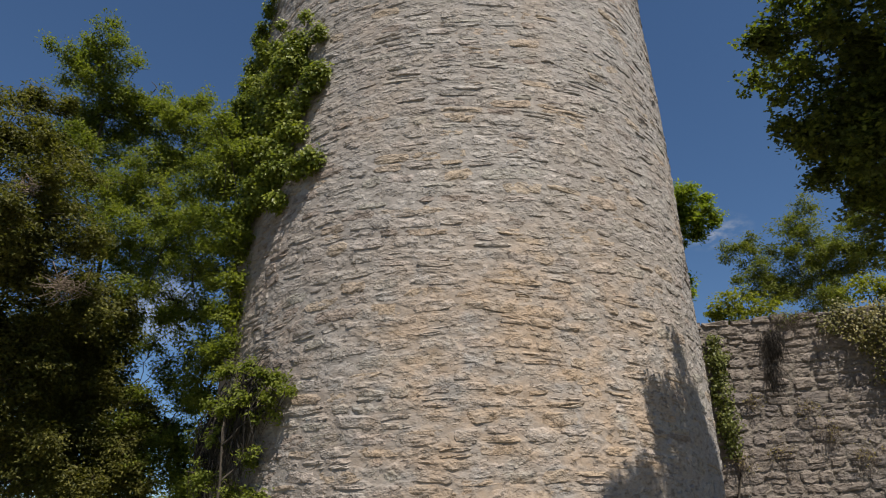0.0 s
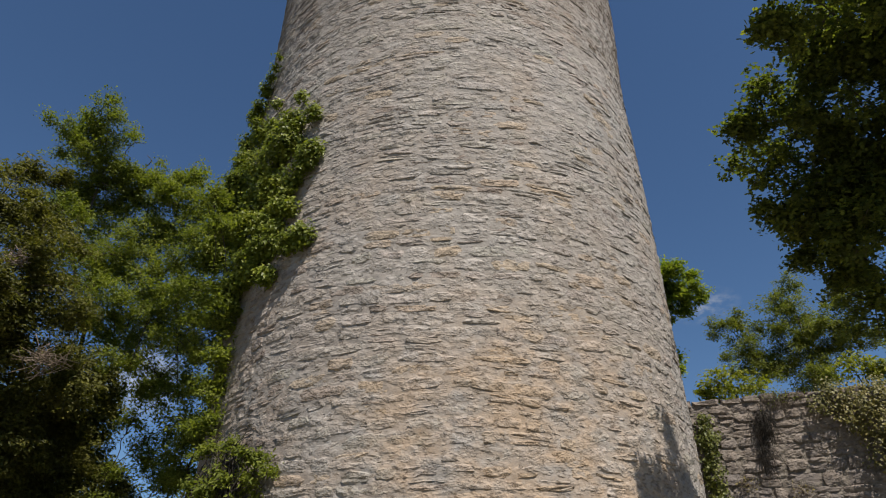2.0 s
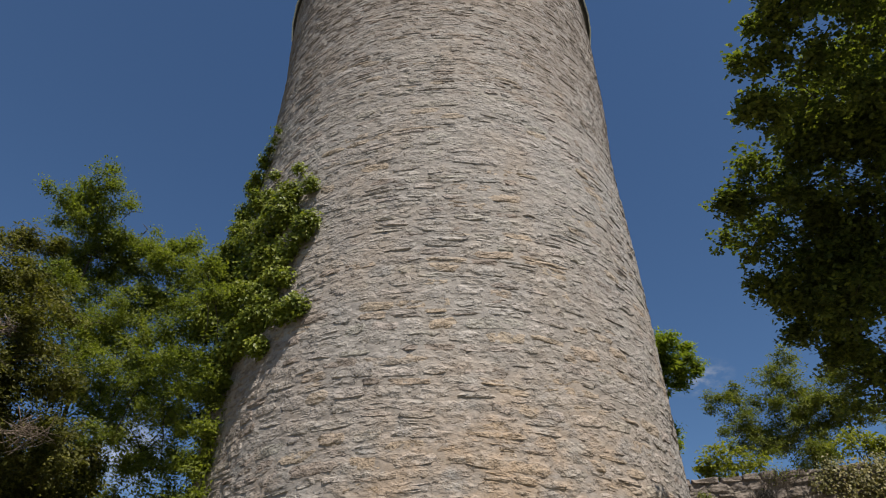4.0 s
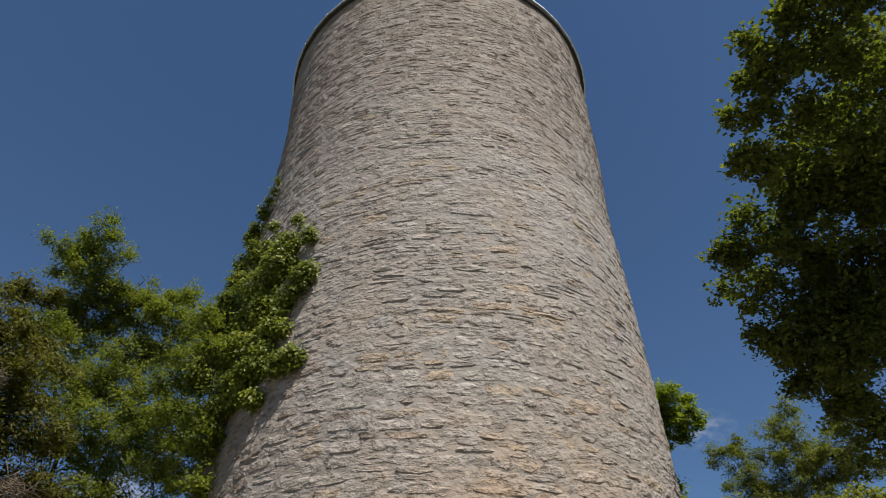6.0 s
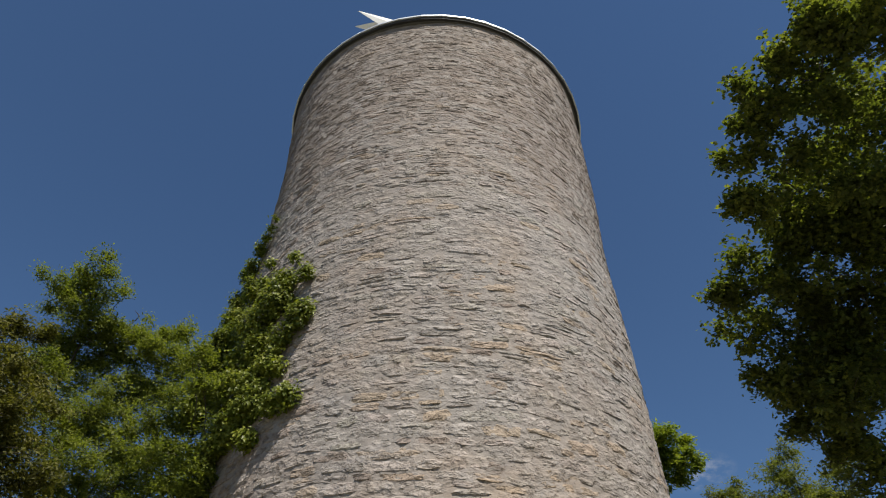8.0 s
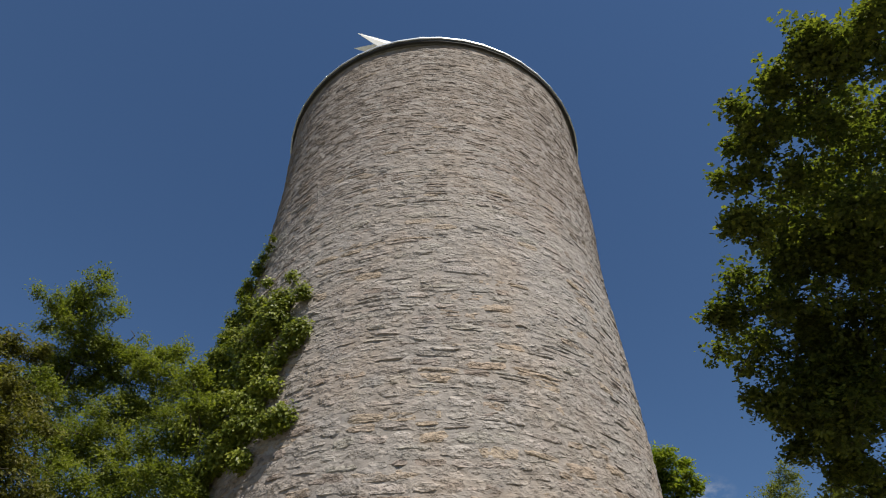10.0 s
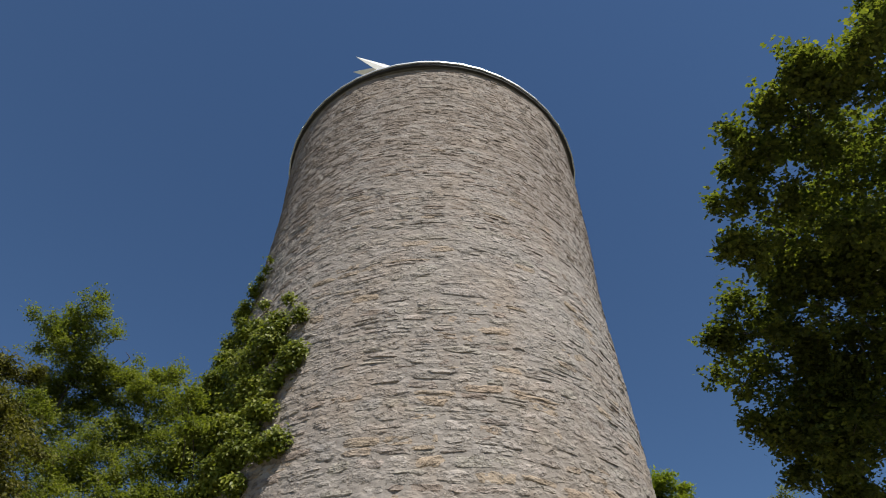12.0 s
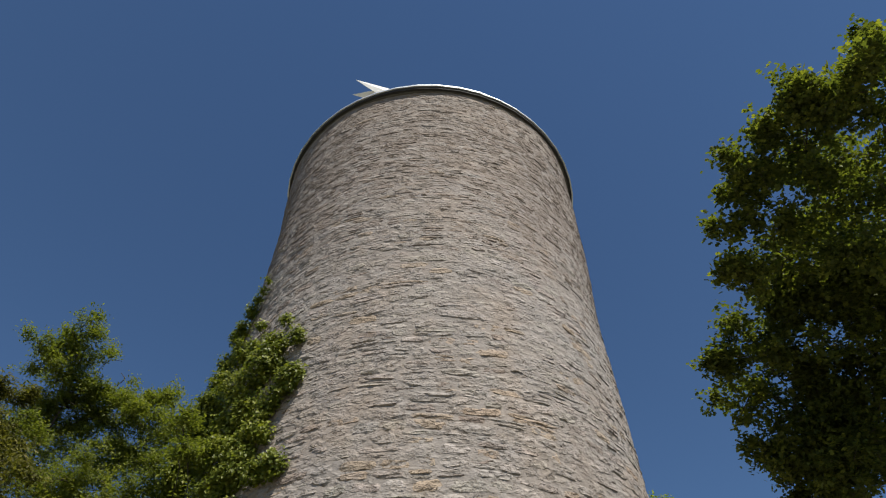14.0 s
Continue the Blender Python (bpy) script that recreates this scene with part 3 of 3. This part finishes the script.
# ---- climbing plants ----
def ivy(name, label, at, lobes, centre, leaf, size, density, seed, stems=(), sunward=0.7):
    """Leaves turned outwards over clumps, with woody stems behind."""
    rng = np.random.default_rng(seed)
    t = holder(name, at, label, "ivy")
    at = np.array(at, float)
    pos, nrm = [], []
    knots = []
    for x, y, z, r in lobes:
        knots.append((x, y, z, r))
        for _ in range(6):
            d = rng.normal(0, 1, 3)
            knots.append((*(np.array([x, y, z]) + d / np.linalg.norm(d) * r * 0.78), r * rng.uniform(0.25, 0.5)))
    for x, y, z, r in knots:
        n = int(density * r * r * 0.8) + 4
        d = rng.normal(0, 1, (n, 3))
        d /= np.linalg.norm(d, axis=1)[:, None]
        k = r * (0.5 + 0.55 * rng.random(n) ** 0.6) * (1 + 0.25 * np.sin(d[:, 2] * 7 + x * 9))
        pos.append(np.array([x, y, z]) + d * k[:, None])
        nrm.append(d)
    pos, d = np.concatenate(pos), np.concatenate(nrm)
    out = centre(pos)
    keep = (d * out).sum(1) > -0.35
    pos, d, out = pos[keep], d[keep], out[keep]
    pos = pos + rng.normal(0, 0.035, pos.shape)
    nrm = out * 0.6 + d * 0.45 + sunward * np.array(to_sun) + rng.normal(0, 0.45, pos.shape)
    along = np.array([0, 0, -1.0]) + rng.normal(0, 0.6, pos.shape)
    sz = size * (0.55 + 0.75 * rng.random(len(pos)))
    link_mesh("leaves", leaves_mesh("leaves", pos - at, nrm, along, sz, IVY, leaf), t, kind="stuff")
    for a, b in stems:
        tb = Tubes()
        line = bent(a, b, 0, 12, rng)
        tb.add(line, np.linspace(0.03, 0.008, 12), 6)
        tb.done("stem", bark, t, at)
    return t


def from_tower(p):
    o = p - np.array([AX, AY, 0])
    o[:, 2] = 0
    return o / np.linalg.norm(o, axis=1)[:, None]


def from_wall(p):
    return np.tile(np.array([WN[0], WN[1], 0.0]), (len(p), 1))


TOWER_IVY = [(-3.02, 8.78, 11.28, 0.05), (-3.08, 8.88, 11.11, 0.07), (-3.19, 9.05, 11.01, 0.09), (-3.30, 9.23, 10.79, 0.13), (-2.81, 8.53, 9.79, 0.09), (-3.44, 9.51, 10.66, 0.14),
             (-3.60, 9.78, 10.59, 0.16), (-2.23, 7.97, 9.42, 0.11), (-1.97, 7.78, 8.92, 0.13), (-2.32, 8.04, 8.98, 0.18), (-2.89, 8.62, 9.21, 0.29), (-3.56, 9.82, 9.94, 0.25),
             (-2.40, 8.11, 8.54, 0.30), (-1.87, 7.72, 8.05, 0.18), (-3.57, 9.81, 9.43, 0.29), (-1.99, 7.80, 7.91, 0.17), (-2.68, 8.38, 8.26, 0.34), (-2.16, 7.92, 7.75, 0.17),
             (-3.33, 9.30, 8.52, 0.37), (-3.72, 9.67, 8.40, 0.40), (-2.87, 8.60, 7.62, 0.27), (-2.15, 7.91, 7.14, 0.13), (-1.86, 7.71, 6.53, 0.17), (-2.12, 7.89, 6.48, 0.16),
             (-2.43, 8.14, 6.63, 0.22), (-2.82, 8.53, 7.05, 0.32), (-3.56, 9.81, 7.89, 0.37), (-3.67, 9.72, 7.43, 0.37), (-2.69, 8.39, 6.47, 0.24), (-2.39, 8.11, 6.05, 0.15),
             (-2.93, 8.67, 6.34, 0.30), (-2.59, 8.29, 7.76, 0.22), (-2.34, 8.06, 7.26, 0.17), (-2.58, 8.27, 7.07, 0.22), (-2.21, 7.95, 7.48, 0.12), (-2.33, 8.05, 6.85, 0.15),
             (-2.63, 8.33, 6.62, 0.20)]
ivy("tower_ivy", "thick green ivy climbing the tower's stones", (-3.6, 9.9, 0), TOWER_IVY, from_tower, ivy_leaf, 0.056, 24000, 21,
    [((-3.66, 10.3, 0), (-3.66, 10.2, 8.4))])
WALL_IVY = [(6.75, 10.75, 5.1, 0.22), (7.0, 10.68, 5.25, 0.25), (7.15, 10.62, 4.9, 0.28), (7.45, 10.52, 5.2, 0.32), (7.5, 10.48, 4.7, 0.32), (7.4, 10.52, 4.2, 0.28), (7.75, 10.4, 4.4, 0.35), (7.8, 10.4, 3.9, 0.3), (8.1, 10.3, 5.0, 0.45), (8.3, 10.2, 4.2, 0.45)]
ivy("wall_ivy", "sparse yellowish ivy hanging over the wall's top", (8.4, 10.2, 0), WALL_IVY, from_wall, pale_ivy, 0.048, 7000, 23,
    [((8.5, 10.15, 0), (8.1, 10.3, 4.9)), ((8.1, 10.3, 4.9), (7.0, 10.68, 5.2))])
STRIP_IVY = [(4.93, 11.42, 5.0 - 0.19 * k, 0.11 + 0.04 * (k % 3)) for k in range(11)]
ivy("corner_ivy", "strip of green ivy between tower and wall", (4.9, 11.38, 0), STRIP_IVY, from_wall, strip_leaf, 0.05, 9000, 24,
    [((4.95, 11.38, 0), (4.95, 11.4, 4.9))], 0.2)


def tuft(name, label, category, u, z, wide, drop, count, mat, seed, leaf=None, group="", thick=0.0035):
    """Dry stems that hang from a joint of the wall, some with leaves."""
    rng = np.random.default_rng(seed)
    at = np.array([WX, WY, 0]) + on_wall(np.array(u), np.array(z), np.array(0.03))
    t = holder(name, at, label, category, group)
    tb = Tubes()
    tips = []
    for _ in range(count):
        s = rng.normal(0, wide * 0.45)
        a = np.array([WD[0] * s, WD[1] * s, rng.normal(0, 0.05)])
        out, side = rng.uniform(0.02, 0.12), rng.normal(0, 0.09)
        e = a + np.array([WN[0] * out + WD[0] * side, WN[1] * out + WD[1] * side, -drop * rng.uniform(0.25, 1)])
        m = (a + e) / 2 + np.array([WN[0] * 0.05, WN[1] * 0.05, 0.03]) + rng.normal(0, 0.035, 3)
        tb.add([a, m, e], (thick, thick * 0.8, thick * 0.35), 3)
        tips.append(a + (m - a) * rng.random())
    tb.done("tangle", mat, t, kind="stuff")
    if leaf:
        tips = np.repeat(np.array(tips), 2, 0) + rng.normal(0, 0.06, (len(tips) * 2, 3))
        n = len(tips)
        link_mesh("leaves", leaves_mesh("leaves", tips, np.array([WN[0], WN[1], 0.7]) + rng.normal(0, 0.5, (n, 3)), rng.normal(0, 1, (n, 3)), 0.034 * (0.5 + rng.random(n)), LENS, leaf), t, kind="stuff")


tuft("hanging_roots", "dark matted roots hanging down the wall", "roots", 1.12, 5.02, 0.16, 0.6, 170, root_mat, 31, None, group="roots on the wall", thick=0.005)
tuft("hanging_roots", "dark matted roots hanging down the wall", "roots", 1.0, 4.5, 0.12, 0.65, 60, root_mat, 32, None, group="roots on the wall", thick=0.005)
for k, (u, z, w, d) in enumerate(((0.87, 3.05, 0.2, 0.35), (1.7, 3.4, 0.22, 0.4), (2.1, 3.0, 0.3, 0.5), (0.25, 2.95, 0.25, 0.4), (1.45, 3.75, 0.12, 0.25), (2.75, 3.3, 0.2, 0.4), (0.6, 3.9, 0.12, 0.22))):
    tuft("wall_weed", "dry brownish weed tuft rooted in a wall joint", "plant", u, z, w, d, 34, dry, 40 + k, weed_leaf, "weeds on the wall")
tuft("wall_bush", "small green bush on the wall's top", "plant", 1.45, 5.35, 0.35, 0.35, 90, dry, 55, ash_leaf)


def dry_curtain():
    rng = np.random.default_rng(61)
    t = holder("dry_creeper", (-2.45, 8.0, 0), "dead brown creeper stems hanging against the tower, darkened to stand for shade", "plant")
    # dead stems, packed dense and near-black to stand in for shade beneath the shrub
    tb = Tubes()
    for _ in range(320):
        a = rng.uniform(-56, -36)
        r = 4.06 + rng.uniform(0, 0.22)
        z1 = 3.35 + rng.normal(0, 0.18) + (a + 44) * 0.03
        z0 = z1 - rng.uniform(0.3, 1.3)
        p = []
        for z, k in ((z1, 0), (z1 * 0.7 + z0 * 0.3, 0.07), (z1 * 0.35 + z0 * 0.65, 0.03), (z0, 0.0)):
            b = radians(a + rng.normal(0, 1.6) - (z1 - z) * 2.0)
            p.append((AX + (r + k) * math.sin(b) + 2.45, AY - (r + k) * math.cos(b) - 8.0, z))
        tb.add(p, (0.006, 0.005, 0.004, 0.002), 3)
    tb.done("tangle", root_mat, t, kind="stuff")


dry_curtain()

# ---- trees and shrubs ----
SHRUB = [(-2.16, 7.78, 3.49, 0.19), (-1.87, 7.59, 3.26, 0.11), (-2.45, 8.00, 3.65, 0.19), (-2.53, 8.07, 3.31, 0.25), (-2.16, 7.78, 3.22, 0.16), (-2.63, 8.16, 3.05, 0.24), (-2.86, 8.40, 3.68, 0.25), (-2.26, 7.85, 3.00, 0.14),
         (-2.02, 7.68, 3.37, 0.09), (-2.27, 7.73, 3.53, 0.16), (-1.99, 7.72, 3.46, 0.12), (-2.09, 7.75, 3.19, 0.15), (-2.37, 7.77, 3.20, 0.18), (-1.85, 7.79, 3.30, 0.08), (-2.02, 7.80, 3.01, 0.11), (-2.66, 7.91, 3.09, 0.18),
         (-2.63, 8.19, 3.16, 0.22), (-2.81, 8.23, 2.82, 0.24), (-2.31, 7.97, 2.52, 0.20), (-2.97, 8.29, 2.36, 0.26), (-2.54, 8.11, 2.17, 0.26), (-2.18, 7.91, 2.11, 0.20), (-2.99, 8.38, 3.23, 0.20)]
tree("climbing_shrub", "bright green shrub leaning on the tower's foot", (-2.75, 7.9, 0), (-2.6, 8.0, 3.6), SHRUB, ash_leaf, LENS, 0.052, 420, 22, 0.09, 79, 0.035, category="shrub")
RIGHT = [(4.27, 3.36, 7.99, 0.70), (4.86, 2.87, 8.08, 0.60), (4.27, 4.47, 7.54, 0.76), (4.20, 5.68, 6.93, 0.61), (5.04, 5.27, 6.79, 1.06), (4.70, 6.17, 6.23, 0.62), (5.35, 6.00, 5.93, 0.97), (5.43, 3.66, 7.13, 1.08),
         (5.92, 4.85, 6.23, 1.09), (4.28, 6.23, 6.85, 0.55), (4.83, 6.16, 6.62, 0.71), (5.14, 6.64, 5.82, 0.62), (5.49, 7.02, 5.17, 0.52), (5.67, 6.10, 6.17, 0.92), (5.93, 6.96, 5.14, 0.65), (3.72, 3.54, 7.98, 0.48),
         (4.73, 2.34, 8.40, 0.30), (4.10, 2.86, 8.23, 0.28), (3.66, 4.72, 7.47, 0.27), (3.61, 3.79, 7.89, 0.33), (3.71, 5.71, 6.93, 0.22), (5.83, 4.59, 9.69, 0.57), (6.25, 4.76, 9.26, 0.68), (5.54, 5.23, 8.77, 0.56),
         (6.01, 5.38, 8.25, 0.66), (4.86, 7.09, 5.95, 0.24), (5.00, 7.02, 5.38, 0.22), (5.25, 6.85, 5.50, 0.34), (3.56, 4.16, 7.56, 0.30), (3.64, 4.61, 7.19, 0.25), (4.41, 5.15, 7.22, 0.42), (4.75, 4.98, 7.36, 0.45),
         (5.13, 4.89, 7.09, 0.50), (4.89, 5.66, 6.87, 0.50), (4.26, 6.50, 6.22, 0.20), (4.52, 6.45, 6.04, 0.30), (5.33, 5.53, 6.61, 0.50), (5.09, 6.02, 6.48, 0.40),
         (4.26, 2.62, 7.89, 0.34), (4.29, 2.17, 7.76, 0.26), (4.12, 2.83, 8.05, 0.26)]
tree("maple_tree", "large dense maple with dark shaded green crown", (6.9, 5.2, 0), (5.9, 4.2, 8.0), RIGHT, maple_leaf, MAPLE, 0.046, 152, 23, 0.12, 71, 0.26, sprays=6)
LEFT = [(-6.75, 10.04, 10.46, 0.65), (-6.95, 10.59, 9.64, 0.82), (-5.94, 11.28, 9.51, 0.62), (-7.08, 11.24, 8.57, 1.09), (-5.64, 11.41, 8.55, 1.05), (-4.68, 10.93, 8.99, 0.43), (-3.71, 9.67, 6.60, 0.67), (-5.76, 11.53, 7.06, 1.18),
        (-3.45, 9.43, 5.57, 0.52), (-5.17, 11.73, 5.83, 0.82), (-3.21, 9.39, 4.71, 0.41), (-3.46, 9.69, 4.17, 0.48), (-2.79, 9.29, 3.57, 0.45), (-4.99, 11.70, 4.29, 0.62), (-3.12, 9.62, 2.91, 0.49), (-4.57, 11.57, 2.80, 0.72),
        (-5.61, 11.64, 2.99, 0.73), (-2.67, 9.40, 2.36, 0.31), (-4.44, 9.95, 6.63, 0.59), (-3.97, 10.35, 3.80, 0.54), (-4.95, 11.37, 3.15, 0.58), (-4.05, 10.33, 4.63, 0.47), (-4.00, 10.76, 2.30, 0.53), (-7.36, 9.80, 10.25, 0.29),
        (-6.22, 10.34, 10.51, 0.32), (-7.07, 10.04, 8.32, 0.63), (-6.67, 10.33, 7.17, 0.72), (-6.06, 10.89, 7.98, 0.66), (-4.97, 10.73, 9.47, 0.30), (-5.66, 11.10, 9.96, 0.33), (-6.57, 9.82, 10.84, 0.34), (-5.99, 11.26, 6.33, 0.64),
        (-3.04, 8.87, 5.61, 0.31), (-2.94, 9.03, 5.03, 0.32), (-2.90, 9.14, 4.45, 0.27), (-3.11, 8.67, 6.06, 0.34), (-2.66, 9.23, 2.93, 0.28), (-2.82, 9.35, 2.46, 0.37), (-3.24, 9.65, 2.30, 0.36), (-3.02, 8.83, 6.17, 0.23),
        (-3.09, 8.81, 5.68, 0.26), (-3.11, 8.81, 5.13, 0.27), (-3.08, 8.79, 4.60, 0.24), (-3.04, 8.74, 4.09, 0.24), (-7.26, 10.41, 10.48, 0.30), (-6.16, 10.82, 9.95, 0.35), (-5.58, 11.22, 9.82, 0.36), (-4.90, 11.20, 9.37, 0.28),
        (-6.53, 11.02, 9.38, 0.42), (-5.53, 11.26, 8.85, 0.42), (-6.44, 12.34, 7.16, 0.40), (-5.55, 12.05, 7.42, 0.42), (-4.95, 12.10, 6.56, 0.34), (-4.67, 12.14, 5.16, 0.33), (-4.73, 12.37, 4.13, 0.34), (-4.36, 12.08, 3.47, 0.35),
        (-6.93, 10.35, 9.93, 0.41), (-6.70, 10.72, 9.65, 0.39), (-7.11, 10.65, 9.39, 0.34), (-5.95, 10.71, 10.23, 0.24), (-5.29, 11.03, 9.90, 0.21), (-5.54, 13.23, 3.52, 0.31), (-5.05, 12.79, 4.03, 0.28), (-5.01, 12.92, 3.32, 0.28),
        (-3.60, 10.27, 2.94, 0.26), (-3.12, 9.31, 3.34, 0.21), (-5.46, 12.63, 6.08, 0.28), (-4.59, 11.74, 6.35, 0.29), (-4.63, 9.99, 9.36, 0.26), (-3.53, 8.43, 7.66, 0.20), (-3.19, 8.14, 6.99, 0.17), (-6.23, 10.96, 9.67, 0.57),
        (-5.45, 10.92, 9.37, 0.51), (-6.55, 10.60, 9.91, 0.47), (-5.74, 11.30, 8.57, 0.64), (-4.52, 10.25, 8.13, 0.40), (-6.94, 11.58, 9.15, 0.54), (-5.91, 11.74, 7.62, 0.53), (-6.98, 10.22, 10.56, 0.40), (-4.77, 11.19, 7.36, 0.40),
        (-4.37, 10.75, 5.26, 0.42), (-3.89, 10.50, 4.29, 0.40), (-5.46, 10.68, 5.66, 0.45), (-5.08, 10.87, 4.73, 0.22), (-5.19, 10.82, 3.99, 0.22), (-5.39, 10.95, 3.54, 0.30), (-4.91, 10.95, 5.33, 0.20), (-4.74, 10.37, 7.55, 0.42),
        (-5.67, 10.57, 6.95, 0.42), (-5.11, 10.64, 6.69, 0.40), (-4.39, 10.30, 6.04, 0.36), (-5.29, 10.77, 5.69, 0.36), (-5.20, 10.82, 7.56, 0.40), (-4.18, 10.18, 7.55, 0.30), (-3.79, 9.90, 6.18, 0.30)]
tree("ash_tree", "slender airy green ash beside the tower", (-6.2, 12.2, 0), (-6.8, 10.3, 10.6), LEFT, ash_leaf, LENS, 0.052, 122, 40, 0.15, 72, 0.08, flat=0.72, sprays=6)
HEDGE = [(-6.67, 8.15, 7.36, 0.82), (-6.13, 8.41, 6.72, 0.82), (-6.29, 8.38, 5.84, 1.03), (-5.78, 9.06, 5.98, 0.66), (-6.46, 9.74, 5.11, 1.09), (-5.82, 10.16, 5.36, 0.57), (-7.06, 10.66, 3.95, 1.31), (-6.31, 11.04, 4.33, 0.88),
         (-6.33, 11.49, 3.07, 1.16), (-6.72, 10.62, 2.53, 1.23), (-7.46, 8.39, 5.84, 1.57), (-7.71, 9.75, 3.66, 1.71), (-7.38, 12.06, 4.80, 1.51), (-5.11, 11.37, 2.51, 0.70), (-5.26, 11.74, 3.49, 0.55), (-7.61, 12.11, 3.96, 1.26),
         (-6.09, 12.01, 2.56, 0.99), (-4.47, 11.76, 2.36, 0.53), (-6.36, 10.48, 5.88, 0.44), (-6.16, 11.39, 5.36, 0.44), (-6.12, 10.44, 4.66, 0.47), (-5.70, 12.59, 3.75, 0.37), (-6.52, 8.98, 8.34, 0.27), (-6.66, 8.48, 8.30, 0.30),
         (-6.84, 8.50, 8.08, 0.37), (-6.82, 8.90, 7.54, 0.46), (-6.49, 9.41, 7.76, 0.39), (-6.48, 11.20, 5.73, 0.39), (-6.41, 11.55, 4.77, 0.41), (-6.34, 9.89, 3.96, 0.52), (-6.03, 10.80, 3.27, 0.46), (-5.91, 12.54, 3.32, 0.37),
         (-5.67, 10.80, 5.17, 0.36), (-5.76, 10.75, 4.36, 0.40), (-5.72, 10.78, 3.69, 0.42)]
tree("thorn_tree", "dense dark green tree with shaded inside", (-7.6, 9.6, 0), (-7.3, 9.0, 7.6), HEDGE, hedge_leaf, LENS, 0.060, 185, 30, 0.15, 73, 0.12, flat=0.78, sprays=5,
     dead=((-5.44, 8.57, 4.98, 0.47), (-5.91, 7.9, 6.22, 0.28)))
tree("thorn_tree", "dark green tree standing behind the first", (-8.6, 14.6, 0), (-8.3, 14.0, 6.5), [(-9.3, 14.26, 5.64, 1.54), (-8.11, 15.22, 4.56, 1.26), (-8.59, 14.58, 3.23, 1.59), (-7.65, 15.07, 6.16, 0.62), (-7.28, 15.3, 2.95, 0.89)],
     hedge_leaf, LENS, 0.10, 190, 16, 0.2, 78, 0.12)
tree("far_tree", "sunlit green tree rising behind the tower", (6.2, 18.6, 0), (6.7, 17.9, 11.6), [(7.27, 17.33, 10.98, 0.78), (7.68, 17.39, 10.52, 0.65), (7.05, 17.79, 10.24, 0.69), (6.72, 17.88, 11.47, 1.0), (7.06, 17.48, 8.27, 0.33), (6.0, 18.2, 9.0, 1.2)],
     lime_leaf, LENS, 0.10, 130, 26, 0.16, 74, 0.2, sprays=5)
tree("locust_tree", "airy tree with dark branches behind the wall", (10.6, 17.0, 0), (10.5, 16.6, 9.6),
     [(9.14, 17.22, 9.41, 0.7), (10.11, 16.48, 9.79, 0.9), (10.83, 16.38, 9.04, 0.9), (9.73, 17.27, 8.54, 0.85), (8.85, 17.28, 8.19, 0.45), (10.58, 16.95, 8.07, 0.9), (11.51, 16.0, 8.86, 0.93), (11.6, 15.47, 9.8, 0.77), (9.66, 16.36, 8.89, 0.60), (8.78, 16.85, 8.50, 0.60), (10.10, 16.09, 8.36, 0.60), (8.46, 17.01, 9.46, 0.45), (10.62, 15.76, 9.04, 0.50), (9.18, 16.63, 7.91, 0.60), (10.12, 16.08, 7.54, 0.60)],
     locust_leaf, LENS, 0.062, 120, 36, 0.15, 75, 0.2, sprays=5)
tree("elder_bush", "bright yellow-green bush behind the wall", (6.5, 13.4, 0), (6.5, 13.3, 6.3), [(6.37, 13.32, 6.31, 0.6), (6.0, 13.52, 6.2, 0.31), (6.87, 13.11, 6.19, 0.42), (6.4, 13.3, 5.4, 0.7)], elder_leaf, LENS, 0.075, 330, 15, 0.1, 76, 0.08)
tree("elder_bush", "bright yellow-green bush behind the wall", (8.4, 11.75, 0), (8.35, 11.65, 6.1), [(8.21, 11.71, 6.13, 0.46), (8.47, 11.56, 6.02, 0.33), (8.9, 11.5, 5.9, 0.5)], elder_leaf, LENS, 0.075, 330, 15, 0.1, 77, 0.08)


# ---- far wisps of cloud low in the sky ----
def cloud_mat(name, glow, thin):
    m, t, p = material(name)
    co = t.nodes.new("ShaderNodeTexCoord")
    g = t.nodes.new("ShaderNodeTexGradient")
    g.gradient_type = "SPHERICAL"
    t.links.new(co.outputs["Object"], g.inputs[0])
    n = noise_node(t, 2.6, 6, 0.6)
    mul = t.nodes.new("ShaderNodeMath")
    mul.operation = "MULTIPLY"
    t.links.new(g.outputs["Fac"], mul.inputs[0])
    t.links.new(ramp(t, n, [(thin, (0, 0, 0)), (thin + 0.33, (1, 1, 1))]), mul.inputs[1])
    em, tr, ms = t.nodes.new("ShaderNodeEmission"), t.nodes.new("ShaderNodeBsdfTransparent"), t.nodes.new("ShaderNodeMixShader")
    em.inputs[0].default_value, em.inputs[1].default_value = (0.66, 0.70, 0.78, 1), glow
    t.links.new(mul.outputs[0], ms.inputs[0])
    t.links.new(tr.outputs[0], ms.inputs[1])
    t.links.new(em.outputs[0], ms.inputs[2])
    t.links.new(ms.outputs[0], t.nodes["Material Output"].inputs[0])
    return m


haze, bright = cloud_mat("cloud_haze", 0.42, 0.44), cloud_mat("cloud_bright", 0.56, 0.26)
for x, y, z, wide, high, mat in ((348.13, 743.96, 369.48, 50, 26, haze), (-355.7, 777.5, 275.4, 52, 56, bright)):
    bm = bmesh.new()
    bmesh.ops.create_grid(bm, x_segments=6, y_segments=6, size=1)
    ob = part("cloud", bm, mat, None)
    ob.matrix_world = look((x, y, z), (0, 0, 1.6)) @ Matrix.Diagonal((wide, high, 1, 1))
    ob.visible_shadow = False
    tagged(ob, "small wisp of white cloud far off", "cloud", kind="structure")
